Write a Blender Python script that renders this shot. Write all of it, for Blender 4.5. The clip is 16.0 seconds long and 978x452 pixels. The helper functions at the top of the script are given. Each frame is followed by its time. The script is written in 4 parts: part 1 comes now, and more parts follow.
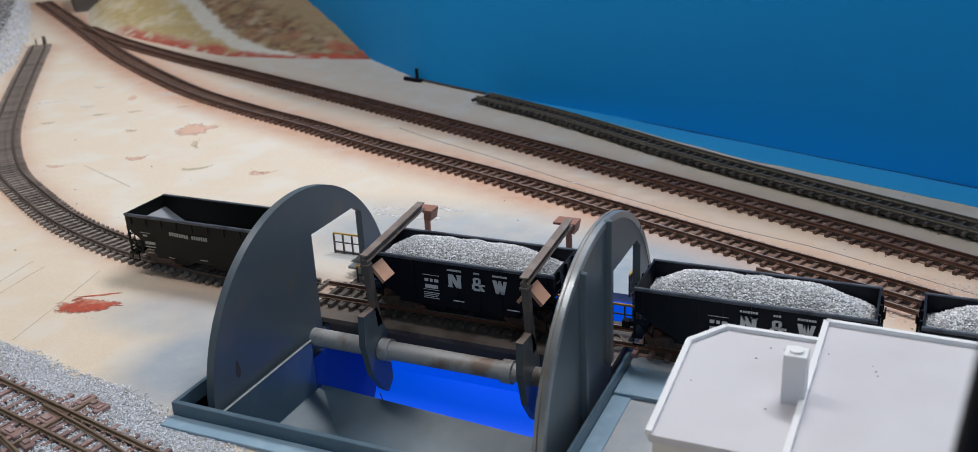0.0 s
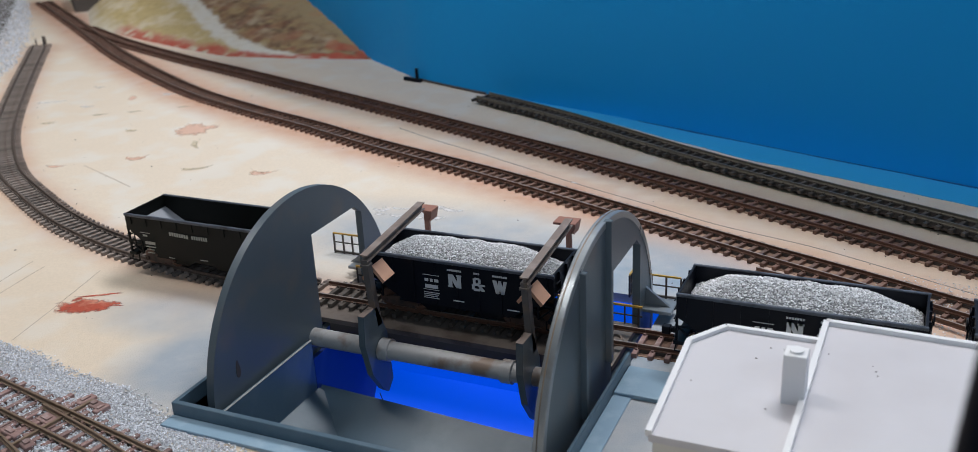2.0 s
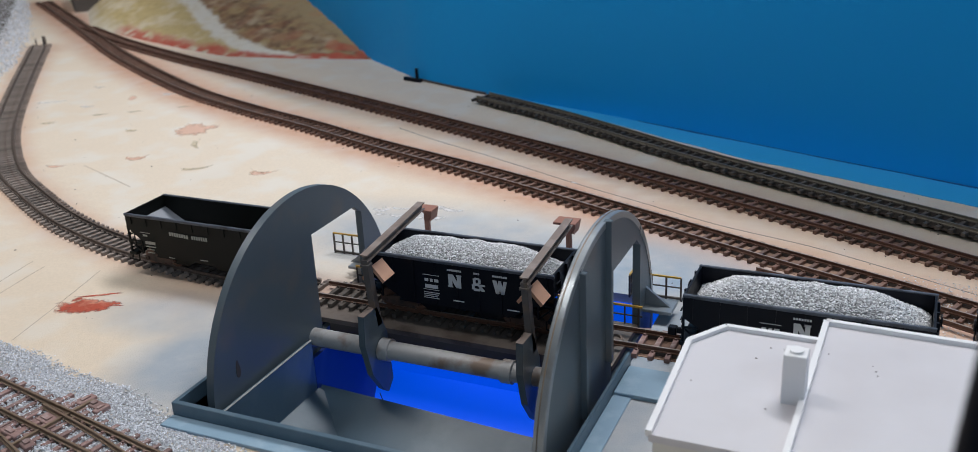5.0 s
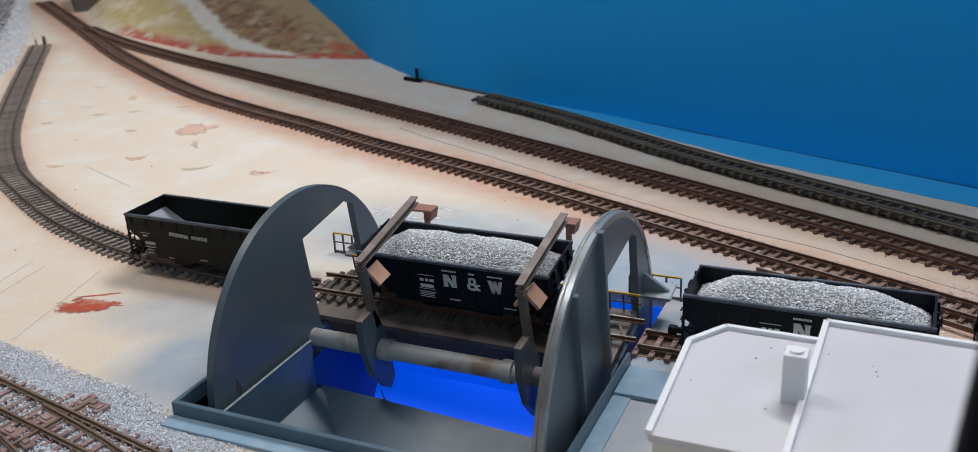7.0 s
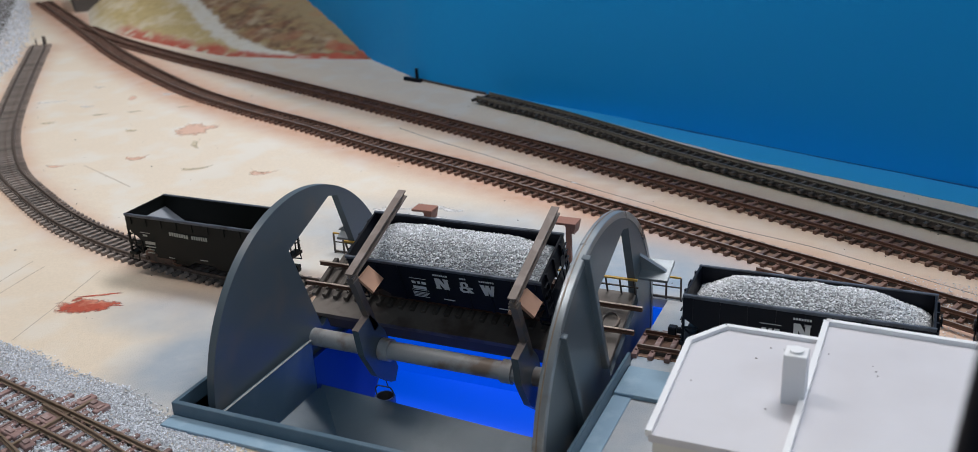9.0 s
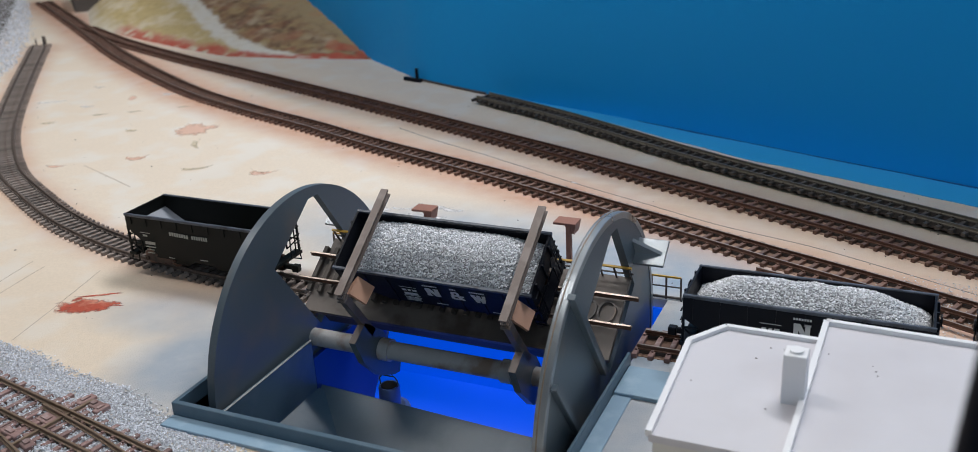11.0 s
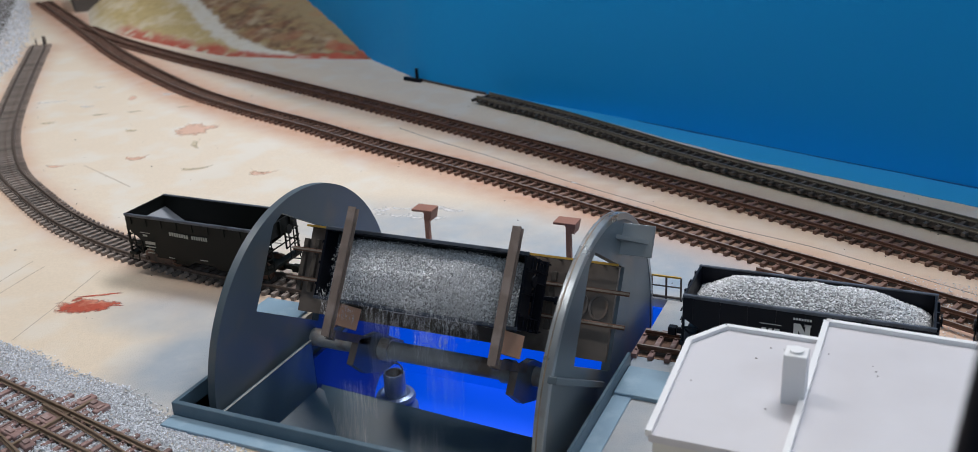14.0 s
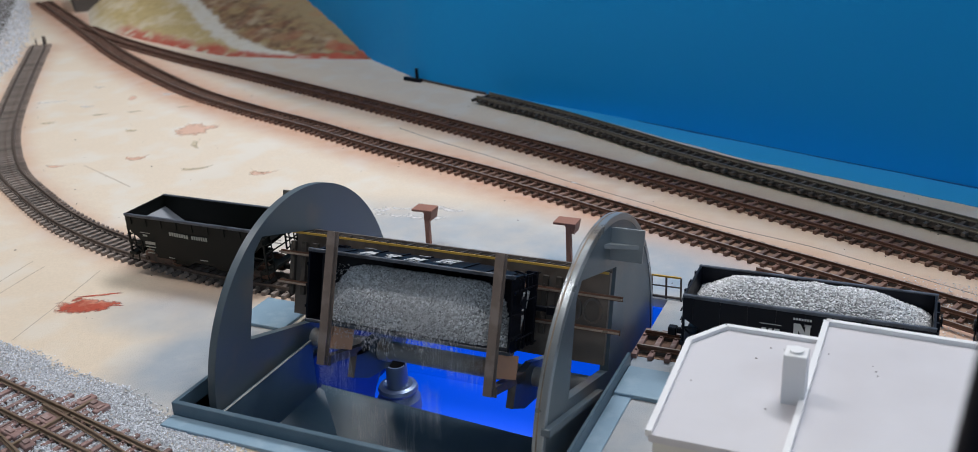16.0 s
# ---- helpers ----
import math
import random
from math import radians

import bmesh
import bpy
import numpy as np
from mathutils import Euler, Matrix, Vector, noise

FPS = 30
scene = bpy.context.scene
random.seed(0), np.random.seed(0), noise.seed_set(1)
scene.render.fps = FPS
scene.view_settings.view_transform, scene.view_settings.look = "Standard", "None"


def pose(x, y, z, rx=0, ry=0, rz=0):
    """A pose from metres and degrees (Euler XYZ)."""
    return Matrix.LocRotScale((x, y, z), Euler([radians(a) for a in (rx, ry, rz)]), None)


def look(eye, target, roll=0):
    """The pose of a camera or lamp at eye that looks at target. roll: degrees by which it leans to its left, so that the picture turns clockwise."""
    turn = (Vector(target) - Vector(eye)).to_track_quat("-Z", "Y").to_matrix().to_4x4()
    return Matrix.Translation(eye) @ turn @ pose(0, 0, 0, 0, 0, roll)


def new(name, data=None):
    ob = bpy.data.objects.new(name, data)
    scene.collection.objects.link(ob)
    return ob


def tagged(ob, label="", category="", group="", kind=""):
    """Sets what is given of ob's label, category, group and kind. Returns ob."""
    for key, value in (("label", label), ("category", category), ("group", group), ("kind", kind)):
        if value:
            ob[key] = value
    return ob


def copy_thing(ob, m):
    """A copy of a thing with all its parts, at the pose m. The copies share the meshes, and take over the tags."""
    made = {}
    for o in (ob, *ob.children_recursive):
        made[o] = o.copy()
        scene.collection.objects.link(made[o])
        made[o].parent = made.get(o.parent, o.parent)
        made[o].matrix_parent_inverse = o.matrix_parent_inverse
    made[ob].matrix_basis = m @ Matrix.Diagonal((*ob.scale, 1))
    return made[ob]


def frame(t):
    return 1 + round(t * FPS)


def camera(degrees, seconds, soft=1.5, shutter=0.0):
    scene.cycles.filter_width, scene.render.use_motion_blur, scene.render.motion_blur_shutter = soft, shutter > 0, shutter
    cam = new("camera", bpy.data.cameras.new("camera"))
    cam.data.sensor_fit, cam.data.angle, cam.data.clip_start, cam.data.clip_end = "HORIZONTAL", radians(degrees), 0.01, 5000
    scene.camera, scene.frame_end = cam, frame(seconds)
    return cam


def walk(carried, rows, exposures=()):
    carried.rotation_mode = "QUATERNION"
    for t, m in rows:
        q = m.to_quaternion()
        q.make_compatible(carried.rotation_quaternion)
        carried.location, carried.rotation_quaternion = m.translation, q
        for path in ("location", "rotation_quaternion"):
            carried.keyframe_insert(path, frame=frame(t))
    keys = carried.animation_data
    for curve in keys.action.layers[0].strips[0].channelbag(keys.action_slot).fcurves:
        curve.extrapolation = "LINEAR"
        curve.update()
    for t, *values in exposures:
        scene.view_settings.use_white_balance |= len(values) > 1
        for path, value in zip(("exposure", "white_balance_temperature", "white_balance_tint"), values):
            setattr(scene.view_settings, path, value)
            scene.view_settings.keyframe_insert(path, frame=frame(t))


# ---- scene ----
# Model railway in HO scale: z = 0 is the top of the rails, x runs along the dumper's track, y away from the camera.
BOARD = -0.0052
PIVOT = Vector((0.0, -0.0397, -0.0111))

# ---- camera ----
cam = camera(52.54, 16.0, soft=0.55, shutter=0.5)
EYE = Vector((0.22366, -0.45362, 0.25225))
YAW, PITCH = radians(24.901), radians(21.743)
WAY = Vector((-math.sin(YAW) * math.cos(PITCH), math.cos(YAW) * math.cos(PITCH), -math.sin(PITCH)))
cam.data.dof.use_dof, cam.data.dof.focus_distance, cam.data.dof.aperture_fstop = True, 0.54, 15.0
VIEW = look(EYE, EYE + WAY, -2.946)
walk(cam, [(0.0, VIEW), (16.0, VIEW)], [(0.0, 0.0), (16.0, 0.0)])

# ---- light ----
world = bpy.data.worlds.new("world")
scene.world = world
world.use_nodes = True
world.node_tree.nodes["Background"].inputs[0].default_value = (0.75, 0.85, 1.0, 1)
world.node_tree.nodes["Background"].inputs[1].default_value = 0.06


def area_lamp(name, eye, target, sx, sy, watts, colour):
    data = bpy.data.lights.new(name, "AREA")
    data.shape, data.size, data.size_y, data.energy, data.color = "RECTANGLE", sx, sy, watts, colour
    ob = new(name, data)
    ob.matrix_world = look(eye, target)
    return ob


area_lamp("ceiling_light", (0.20, 0.74, 1.48), (-0.15, 0.05, 0.0), 1.0, 0.14, 20.5, (0.97, 0.98, 1.0))
# the second is added fill for the hillside and the board's left
area_lamp("ceiling_light", (-0.70, -0.05, 1.45), (-0.6, 0.5, 0.0), 1.2, 0.14, 10.5, (1.0, 0.98, 0.96))
# cool fill added from the camera side; no window stands there
area_lamp("fill_light", (0.9, -1.4, 1.0), (0.0, 0.2, 0.0), 1.2, 0.9, 6.6, (0.66, 0.83, 1.0))


# ---- materials ----
def mat(name, colour, rough=0.5, metal=0.0, vary=0.15, scale=300.0, second=None, spots=0.0, bump=0.1, fine=2500.0, spec=0.5, island=0.0, obj=0.0, blotch=40.0, layers=(), thin=""):
    m = bpy.data.materials.new(name)
    m.use_nodes = True
    nt = m.node_tree
    bs = nt.nodes["Principled BSDF"]
    tc = nt.nodes.new("ShaderNodeTexCoord")

    def noise_node(sc, detail=6):
        n = nt.nodes.new("ShaderNodeTexNoise")
        n.inputs["Scale"].default_value, n.inputs["Detail"].default_value = sc, detail
        nt.links.new(tc.outputs["Object"], n.inputs["Vector"])
        return n.outputs[0]

    def math_node(op, a, b):
        n = nt.nodes.new("ShaderNodeMath")
        n.operation = op
        for i, v in enumerate((a, b)):
            if isinstance(v, (int, float)):
                n.inputs[i].default_value = v
            else:
                nt.links.new(v, n.inputs[i])
        return n.outputs[0]

    def mixed(fac, a, b):
        n = nt.nodes.new("ShaderNodeMix")
        n.data_type = "RGBA"
        if isinstance(fac, (int, float)):
            n.inputs[0].default_value = fac
        else:
            nt.links.new(fac, n.inputs[0])
        for i, v in ((6, a), (7, b)):
            if isinstance(v, tuple):
                n.inputs[i].default_value = (*v, 1)
            else:
                nt.links.new(v, n.inputs[i])
        return n.outputs[2]

    big, small = noise_node(scale), noise_node(fine, 3)
    dark = tuple(c * (1 - vary) for c in colour)
    light = tuple(min(1, c * (1 + vary)) for c in colour)
    out = mixed(math_node("ADD", math_node("MULTIPLY", big, 0.7), math_node("MULTIPLY", small, 0.3)), dark, light)
    if second:
        ramp = nt.nodes.new("ShaderNodeMapRange")
        ramp.inputs[1].default_value, ramp.inputs[2].default_value = 0.62 - 0.3 * spots, 0.72 - 0.2 * spots
        nt.links.new(noise_node(blotch), ramp.inputs[0])
        out = mixed(ramp.outputs[0], out, second)
    for attr, tone in layers:
        # a tone such as sprayed paint, as strong as the surface's own attribute says, broken up by grain
        a = nt.nodes.new("ShaderNodeAttribute")
        a.attribute_name = attr
        grain = math_node("ADD", math_node("MULTIPLY", noise_node(60), 0.9), 0.5)
        out = mixed(math_node("MULTIPLY", a.outputs["Fac"], grain), out, tone)
    rnd = None
    if island:
        rnd, amount = nt.nodes.new("ShaderNodeNewGeometry").outputs["Random Per Island"], island
    elif obj:
        rnd, amount = nt.nodes.new("ShaderNodeObjectInfo").outputs["Random"], obj
    if rnd:
        hs = nt.nodes.new("ShaderNodeHueSaturation")
        nt.links.new(math_node("ADD", math_node("MULTIPLY", rnd, 2 * amount), 1 - amount), hs.inputs["Value"])
        nt.links.new(out, hs.inputs["Color"])
        out = hs.outputs[0]
    nt.links.new(out, bs.inputs["Base Color"])
    nt.links.new(math_node("ADD", math_node("MULTIPLY", big, 0.2), rough - 0.1), bs.inputs["Roughness"])
    bs.inputs["Metallic"].default_value = metal
    if thin:
        # brushed paint that wears through towards its edge
        a = nt.nodes.new("ShaderNodeAttribute")
        a.attribute_name = thin
        worn = math_node("SUBTRACT", math_node("MULTIPLY", a.outputs["Fac"], 1.3), math_node("MULTIPLY", noise_node(240), 1.25))
        cover = nt.nodes.new("ShaderNodeClamp")
        nt.links.new(math_node("MULTIPLY", worn, 2.2), cover.inputs[0])
        nt.links.new(cover.outputs[0], bs.inputs["Alpha"])
    bs.inputs["Specular IOR Level"].default_value = spec
    if bump:
        b = nt.nodes.new("ShaderNodeBump")
        b.inputs["Strength"].default_value, b.inputs["Distance"].default_value = bump, 0.0005
        nt.links.new(small, b.inputs["Height"])
        nt.links.new(b.outputs[0], bs.inputs["Normal"])
    return m


M_BOARD = mat("painted_board", (0.735, 0.632, 0.515), 0.7, vary=0.17, scale=520, second=(0.745, 0.685, 0.605), spots=0.45, blotch=26, bump=0.6, fine=1500, layers=(("rust", (0.50, 0.25, 0.16)), ("grey", (0.25, 0.345, 0.455)), ("wear_falloff", (0.60, 0.46, 0.32))))
M_WALL_BLUE = mat("blue_backdrop_paint", (0.003, 0.305, 0.75), 0.6, vary=0.06, scale=2.0, bump=0.05, fine=300, spec=0.25)
M_BLUE_EDGE = mat("light_blue_paint", (0.03, 0.38, 0.74), 0.5, vary=0.1, scale=15, bump=0.1)
M_GREY = mat("grey_blue_plastic", (0.098, 0.127, 0.152), 0.38, vary=0.16, scale=30, second=(0.150, 0.145, 0.142), spots=0.3, blotch=22, bump=0.12)
M_RIM = mat("worn_grey_rim", (0.30, 0.33, 0.355), 0.30, metal=0.45, vary=0.25, scale=60, second=(0.22, 0.19, 0.16), spots=0.25, blotch=45, bump=0.1, spec=0.6)
M_TRIM = mat("pale_edge_highlight", (0.42, 0.42, 0.41), 0.5, vary=0.2, scale=200, bump=0.1)
M_BIN = mat("bin_blue_grey", (0.080, 0.132, 0.178), 0.36, vary=0.16, scale=60, second=(0.115, 0.165, 0.208), spots=0.3, blotch=30, bump=0.12)
M_BINLIGHT = mat("pale_blue_grey", (0.24, 0.36, 0.47), 0.45, vary=0.16, scale=60, second=(0.30, 0.42, 0.52), spots=0.3, blotch=70, bump=0.12)
M_RUSTGREY = mat("rusty_grey_steel", (0.13, 0.115, 0.11), 0.5, vary=0.25, scale=120, second=(0.19, 0.135, 0.105), spots=0.4, blotch=90, bump=0.15)
M_TUBE = mat("weathered_tube", (0.40, 0.39, 0.39), 0.45, vary=0.22, scale=140, second=(0.26, 0.19, 0.15), spots=0.35, blotch=60, bump=0.25)
M_BEAM = mat("brown_grey_beam", (0.20, 0.155, 0.135), 0.5, vary=0.2, scale=150, second=(0.27, 0.22, 0.20), spots=0.3, blotch=80, bump=0.12)
M_SEAM = mat("tan_worn_seam", (0.25, 0.19, 0.14), 0.5, vary=0.4, scale=60, second=(0.12, 0.11, 0.10), spots=0.5, blotch=50, bump=0.1)
M_BROWN = mat("rust_brown", (0.30, 0.135, 0.095), 0.6, vary=0.18, scale=150, bump=0.1)
M_PAD = mat("tan_pad", (0.58, 0.325, 0.22), 0.55, vary=0.12, scale=150, bump=0.1)
M_DECK = mat("dark_deck", (0.075, 0.062, 0.055), 0.6, vary=0.2, scale=150, bump=0.2)
M_DECKPLATE = mat("brown_grey_plate", (0.140, 0.115, 0.100), 0.5, vary=0.25, scale=120, second=(0.075, 0.056, 0.046), spots=0.4, blotch=60, bump=0.15)
M_TIE = mat("brown_tie", (0.135, 0.070, 0.050), 0.6, vary=0.2, scale=300, second=(0.18, 0.11, 0.08), spots=0.3, blotch=200, bump=0.25, obj=0.3)
M_TIEGREY = mat("grey_brown_tie", (0.26, 0.215, 0.19), 0.65, vary=0.25, scale=300, second=(0.15, 0.10, 0.08), spots=0.35, blotch=150, bump=0.25, obj=0.3)
M_TIEDARK = mat("dark_tie", (0.080, 0.066, 0.056), 0.6, vary=0.2, scale=300, bump=0.25, obj=0.25)
M_TIEFRONT = mat("pinkish_brown_tie", (0.25, 0.155, 0.142), 0.75, vary=0.2, scale=300, second=(0.34, 0.26, 0.25), spots=0.3, blotch=150, bump=0.25, obj=0.25)
M_RAILFRONT = mat("tan_brown_rail", (0.27, 0.195, 0.14), 0.38, metal=0.4, vary=0.2, scale=150, bump=0.1)
M_STRIP = mat("rust_weathering", (0.33, 0.21, 0.15), 0.85, vary=0.3, scale=150, second=(0.15, 0.085, 0.06), spots=0.45, blotch=50, bump=0.2)
# near-black for weathering and for the shade between the ties
M_STRIPDARK = mat("weathered_gap_shade", (0.040, 0.030, 0.025), 0.85, vary=0.3, scale=150, second=(0.07, 0.045, 0.035), spots=0.35, blotch=60, bump=0.2)
M_RAILGREY = mat("grey_brown_rail", (0.19, 0.15, 0.13), 0.36, metal=0.4, vary=0.2, scale=150, bump=0.1)
M_RAIL = mat("rusty_rail", (0.14, 0.072, 0.050), 0.45, metal=0.25, vary=0.2, scale=200, bump=0.1)
M_RAILTOP = mat("worn_rail_head", (0.46, 0.38, 0.32), 0.3, metal=0.55, vary=0.15, scale=150, bump=0.05)
M_RAILOLIVE = mat("olive_rail", (0.23, 0.205, 0.165), 0.36, metal=0.4, vary=0.2, scale=200, bump=0.1)
M_BLACK = mat("black_plastic", (0.003, 0.0045, 0.010), 0.45, vary=0.25, scale=200, bump=0.08, spec=0.20)
M_BLACKEDGE = mat("black_worn_edge", (0.075, 0.09, 0.12), 0.4, vary=0.35, scale=200, second=(0.03, 0.036, 0.05), spots=0.4, blotch=90, bump=0.08)
M_GREENBLACK = mat("greenish_black_plastic", (0.008, 0.009, 0.008), 0.5, vary=0.25, scale=200, bump=0.08, spec=0.18)
M_TRUCK = mat("rusty_truck_frame", (0.075, 0.042, 0.032), 0.6, vary=0.3, scale=200, second=(0.03, 0.022, 0.020), spots=0.4, blotch=120, bump=0.15)
# lighter than the body, so the lit slope sheet shows by its colour
M_LITSLOPE = mat("lit_slope_sheet", (0.22, 0.24, 0.28), 0.4, vary=0.2, scale=150, bump=0.08)
M_WHITE = mat("white_lettering", (0.62, 0.64, 0.66), 0.6, vary=0.1, bump=0)
M_PALE = mat("dull_pale_lettering", (0.38, 0.38, 0.34), 0.6, vary=0.2, bump=0)
M_GRAVEL = mat("grey_gravel", (0.70, 0.705, 0.73), 0.75, vary=0.15, scale=900, bump=0.2, island=0.40)
M_BALLAST = mat("ballast", (0.60, 0.615, 0.66), 0.8, vary=0.2, scale=900, bump=0.2, island=0.34)
M_ROOF = mat("grey_white_roof", (0.60, 0.585, 0.62), 0.5, vary=0.06, scale=25, second=(0.56, 0.54, 0.57), spots=0.4, blotch=14, bump=0.05)
M_PARAPET = mat("white_plastic", (0.80, 0.80, 0.82), 0.4, vary=0.03, scale=50, bump=0.03)
M_CREAM = mat("cream_wall", (0.66, 0.64, 0.60), 0.55, vary=0.05, scale=50, bump=0.05)
M_YELLOW = mat("yellow_handrail", (0.55, 0.33, 0.06), 0.5, vary=0.15, scale=200, bump=0.05)
M_REDSTAIN = mat("red_brown_paint", (0.45, 0.085, 0.05), 0.5, vary=0.3, scale=60, second=(0.56, 0.22, 0.15), spots=0.35, blotch=90, bump=0.15, thin="cover")
M_PINKSTAIN = mat("faded_pink_paint", (0.68, 0.45, 0.35), 0.7, vary=0.12, scale=90, bump=0.1, thin="cover")
M_WHITESTAIN = mat("white_plaster_smear", (0.82, 0.80, 0.80), 0.6, vary=0.05, scale=90, bump=0.1, thin="cover")
M_PLASTER = mat("room_wall", (0.16, 0.16, 0.165), 0.8, vary=0.04, scale=3, bump=0)
M_OLIVESTAIN = mat("olive_paint", (0.58, 0.50, 0.37), 0.7, vary=0.2, scale=90, bump=0.1, thin="cover")
M_BOTTLE = mat("blue_grey_metal", (0.20, 0.26, 0.40), 0.35, metal=0.5, vary=0.15, scale=120, bump=0.05)
M_SCRATCH = mat("faint_scratch", (0.45, 0.37, 0.30), 0.8, vary=0.2, bump=0)
M_PENCIL = mat("pencil_line", (0.20, 0.18, 0.17), 0.8, vary=0.2, bump=0)
# dark blue puts shade and the panels' glow into the pit walls' colour
M_PITSHADE = mat("pit_blue_shade", (0.015, 0.04, 0.20), 0.35, vary=0.2, scale=40, bump=0.05)
# emission gives the blue its brightness in the dark pit; no lamp lies behind
M_PANEL = bpy.data.materials.new("glowing_blue")
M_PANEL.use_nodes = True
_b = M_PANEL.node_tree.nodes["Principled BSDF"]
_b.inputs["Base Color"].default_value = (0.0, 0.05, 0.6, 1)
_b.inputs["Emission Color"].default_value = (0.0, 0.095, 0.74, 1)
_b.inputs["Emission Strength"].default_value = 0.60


# ---- mesh helpers ----
def box(bm, x0, x1, y0, y1, z0, z1, bev=0.0):
    r = bmesh.ops.create_cube(bm, size=1.0)["verts"]
    for v in r:
        v.co = Vector(((x0, x1)[v.co.x > 0], (y0, y1)[v.co.y > 0], (z0, z1)[v.co.z > 0]))
    if bev:
        edges = {e for v in r for e in v.link_edges}
        bmesh.ops.bevel(bm, geom=list(edges), offset=bev, segments=1, affect="EDGES")


def prism(bm, poly, lo, hi, axis="x"):
    """A polygon in the plane across the axis, drawn out from lo to hi along it."""
    def at(p, h):
        return {"x": (h, p[0], p[1]), "y": (p[0], h, p[1]), "z": (p[0], p[1], h)}[axis]
    a = [bm.verts.new(at(p, lo)) for p in poly]
    b = [bm.verts.new(at(p, hi)) for p in poly]
    n = len(poly)
    bm.faces.new(a[::-1])
    bm.faces.new(b)
    for i in range(n):
        bm.faces.new((a[i], a[(i + 1) % n], b[(i + 1) % n], b[i]))


def bar(bm, a, b, w, h, up=(0, 0, 1)):
    """A square bar from a to b, w wide and h high."""
    a, b = Vector(a), Vector(b)
    d = (b - a).normalized()
    s = d.cross(Vector(up)).normalized() * (w / 2)
    u = s.cross(d).normalized() * (h / 2)
    f = [[bm.verts.new(p + i * s + j * u) for i, j in ((-1, -1), (1, -1), (1, 1), (-1, 1))] for p in (a, b)]
    bm.faces.new(f[0][::-1])
    bm.faces.new(f[1])
    for i in range(4):
        bm.faces.new((f[0][i], f[0][(i + 1) % 4], f[1][(i + 1) % 4], f[1][i]))


def rod(bm, a, b, r, seg=16, r2=None):
    a, b = Vector(a), Vector(b)
    d = b - a
    m = Matrix.Translation((a + b) / 2) @ d.to_track_quat("Z", "Y").to_matrix().to_4x4()
    bmesh.ops.create_cone(bm, cap_ends=True, segments=seg, radius1=r, radius2=r if r2 is None else r2, depth=d.length, matrix=m)


def mesh_of(name, bm, material, smooth=False):
    bmesh.ops.recalc_face_normals(bm, faces=bm.faces[:])
    me = bpy.data.meshes.new(name)
    bm.to_mesh(me)
    bm.free()
    me.materials.append(material)
    if smooth:
        me.shade_smooth()
        me.set_sharp_from_angle(angle=radians(35))
    return me


def part(name, bm, material, parent=None, label="", smooth=False):
    ob = new(name, mesh_of(name, bm, material, smooth))
    ob.parent = parent
    if label:
        tagged(ob, label)
    return ob


def thing(name, label, category, group="", kind="", at=(0, 0, 0)):
    ob = new(name)
    ob.empty_display_size = 0.01
    ob.location = at
    return tagged(ob, label, category, group, kind)


def structure(name, bm, material, label="", smooth=False):
    return tagged(part(name, bm, material, None, label, smooth), kind="structure")


def spline(pts, step):
    """Points at even steps along a smooth curve through pts (x, y)."""
    p = [Vector((*a, 0)) for a in pts]
    p = [2 * p[0] - p[1]] + p + [2 * p[-1] - p[-2]]
    dense = []
    for i in range(1, len(p) - 2):
        for k in range(40):
            u = k / 40
            dense.append(0.5 * (2 * p[i] + (p[i + 1] - p[i - 1]) * u + (2 * p[i - 1] - 5 * p[i] + 4 * p[i + 1] - p[i + 2]) * u * u + (3 * p[i] - p[i - 1] - 3 * p[i + 1] + p[i + 2]) * u ** 3))
    dense.append(p[-2])
    out, d = [(dense[0], (dense[1] - dense[0]).normalized())], 0.0
    for a, b in zip(dense, dense[1:]):
        seg = (b - a).length
        while d + seg >= step:
            r = (step - d) / seg
            a = a.lerp(b, r)
            out.append((a.copy(), (b - a).normalized() if (b - a).length > 1e-9 else out[-1][1]))
            seg = (b - a).length
            d = 0.0
        d += seg
    return out


def tie_mesh(material, length=0.030, seed=0):
    bm = bmesh.new()
    box(bm, -0.0014, 0.0014, -length / 2, length / 2, BOARD, -0.0026, 0.0002)
    for s in (-1, 1):
        for k in (-1, 1):
            box(bm, -0.0007, 0.0007, s * 0.0083 + k * 0.0019 - 0.0006, s * 0.0083 + k * 0.0019 + 0.0006, -0.0027, -0.0018)
    return mesh_of("tie", bm, material)


RAIL_FOOT = [(-0.0012, -0.0026), (0.0012, -0.0026), (0.0012, -0.0022), (0.0003, -0.0019), (0.0003, -0.0008), (0.00055, -0.0006),
             (0.00055, -0.0001), (-0.00055, -0.0001), (-0.00055, -0.0006), (-0.0003, -0.0008), (-0.0003, -0.0019), (-0.0012, -0.0022)]
RAIL_HEAD = [(-0.0005, -0.00012), (0.0005, -0.00012), (0.0005, 0.0), (-0.0005, 0.0)]


def sweep(bm, path, off, profile, z=0.0):
    rings = []
    for p, d in path:
        n = Vector((-d.y, d.x, 0))
        rings.append([bm.verts.new(p + n * (off + a) + Vector((0, 0, z + b))) for a, b in profile])
    k = len(profile)
    for r, s in zip(rings, rings[1:]):
        for i in range(k):
            bm.faces.new((r[i], r[(i + 1) % k], s[(i + 1) % k], s[i]))
    bm.faces.new(rings[0])
    bm.faces.new(rings[-1][::-1])


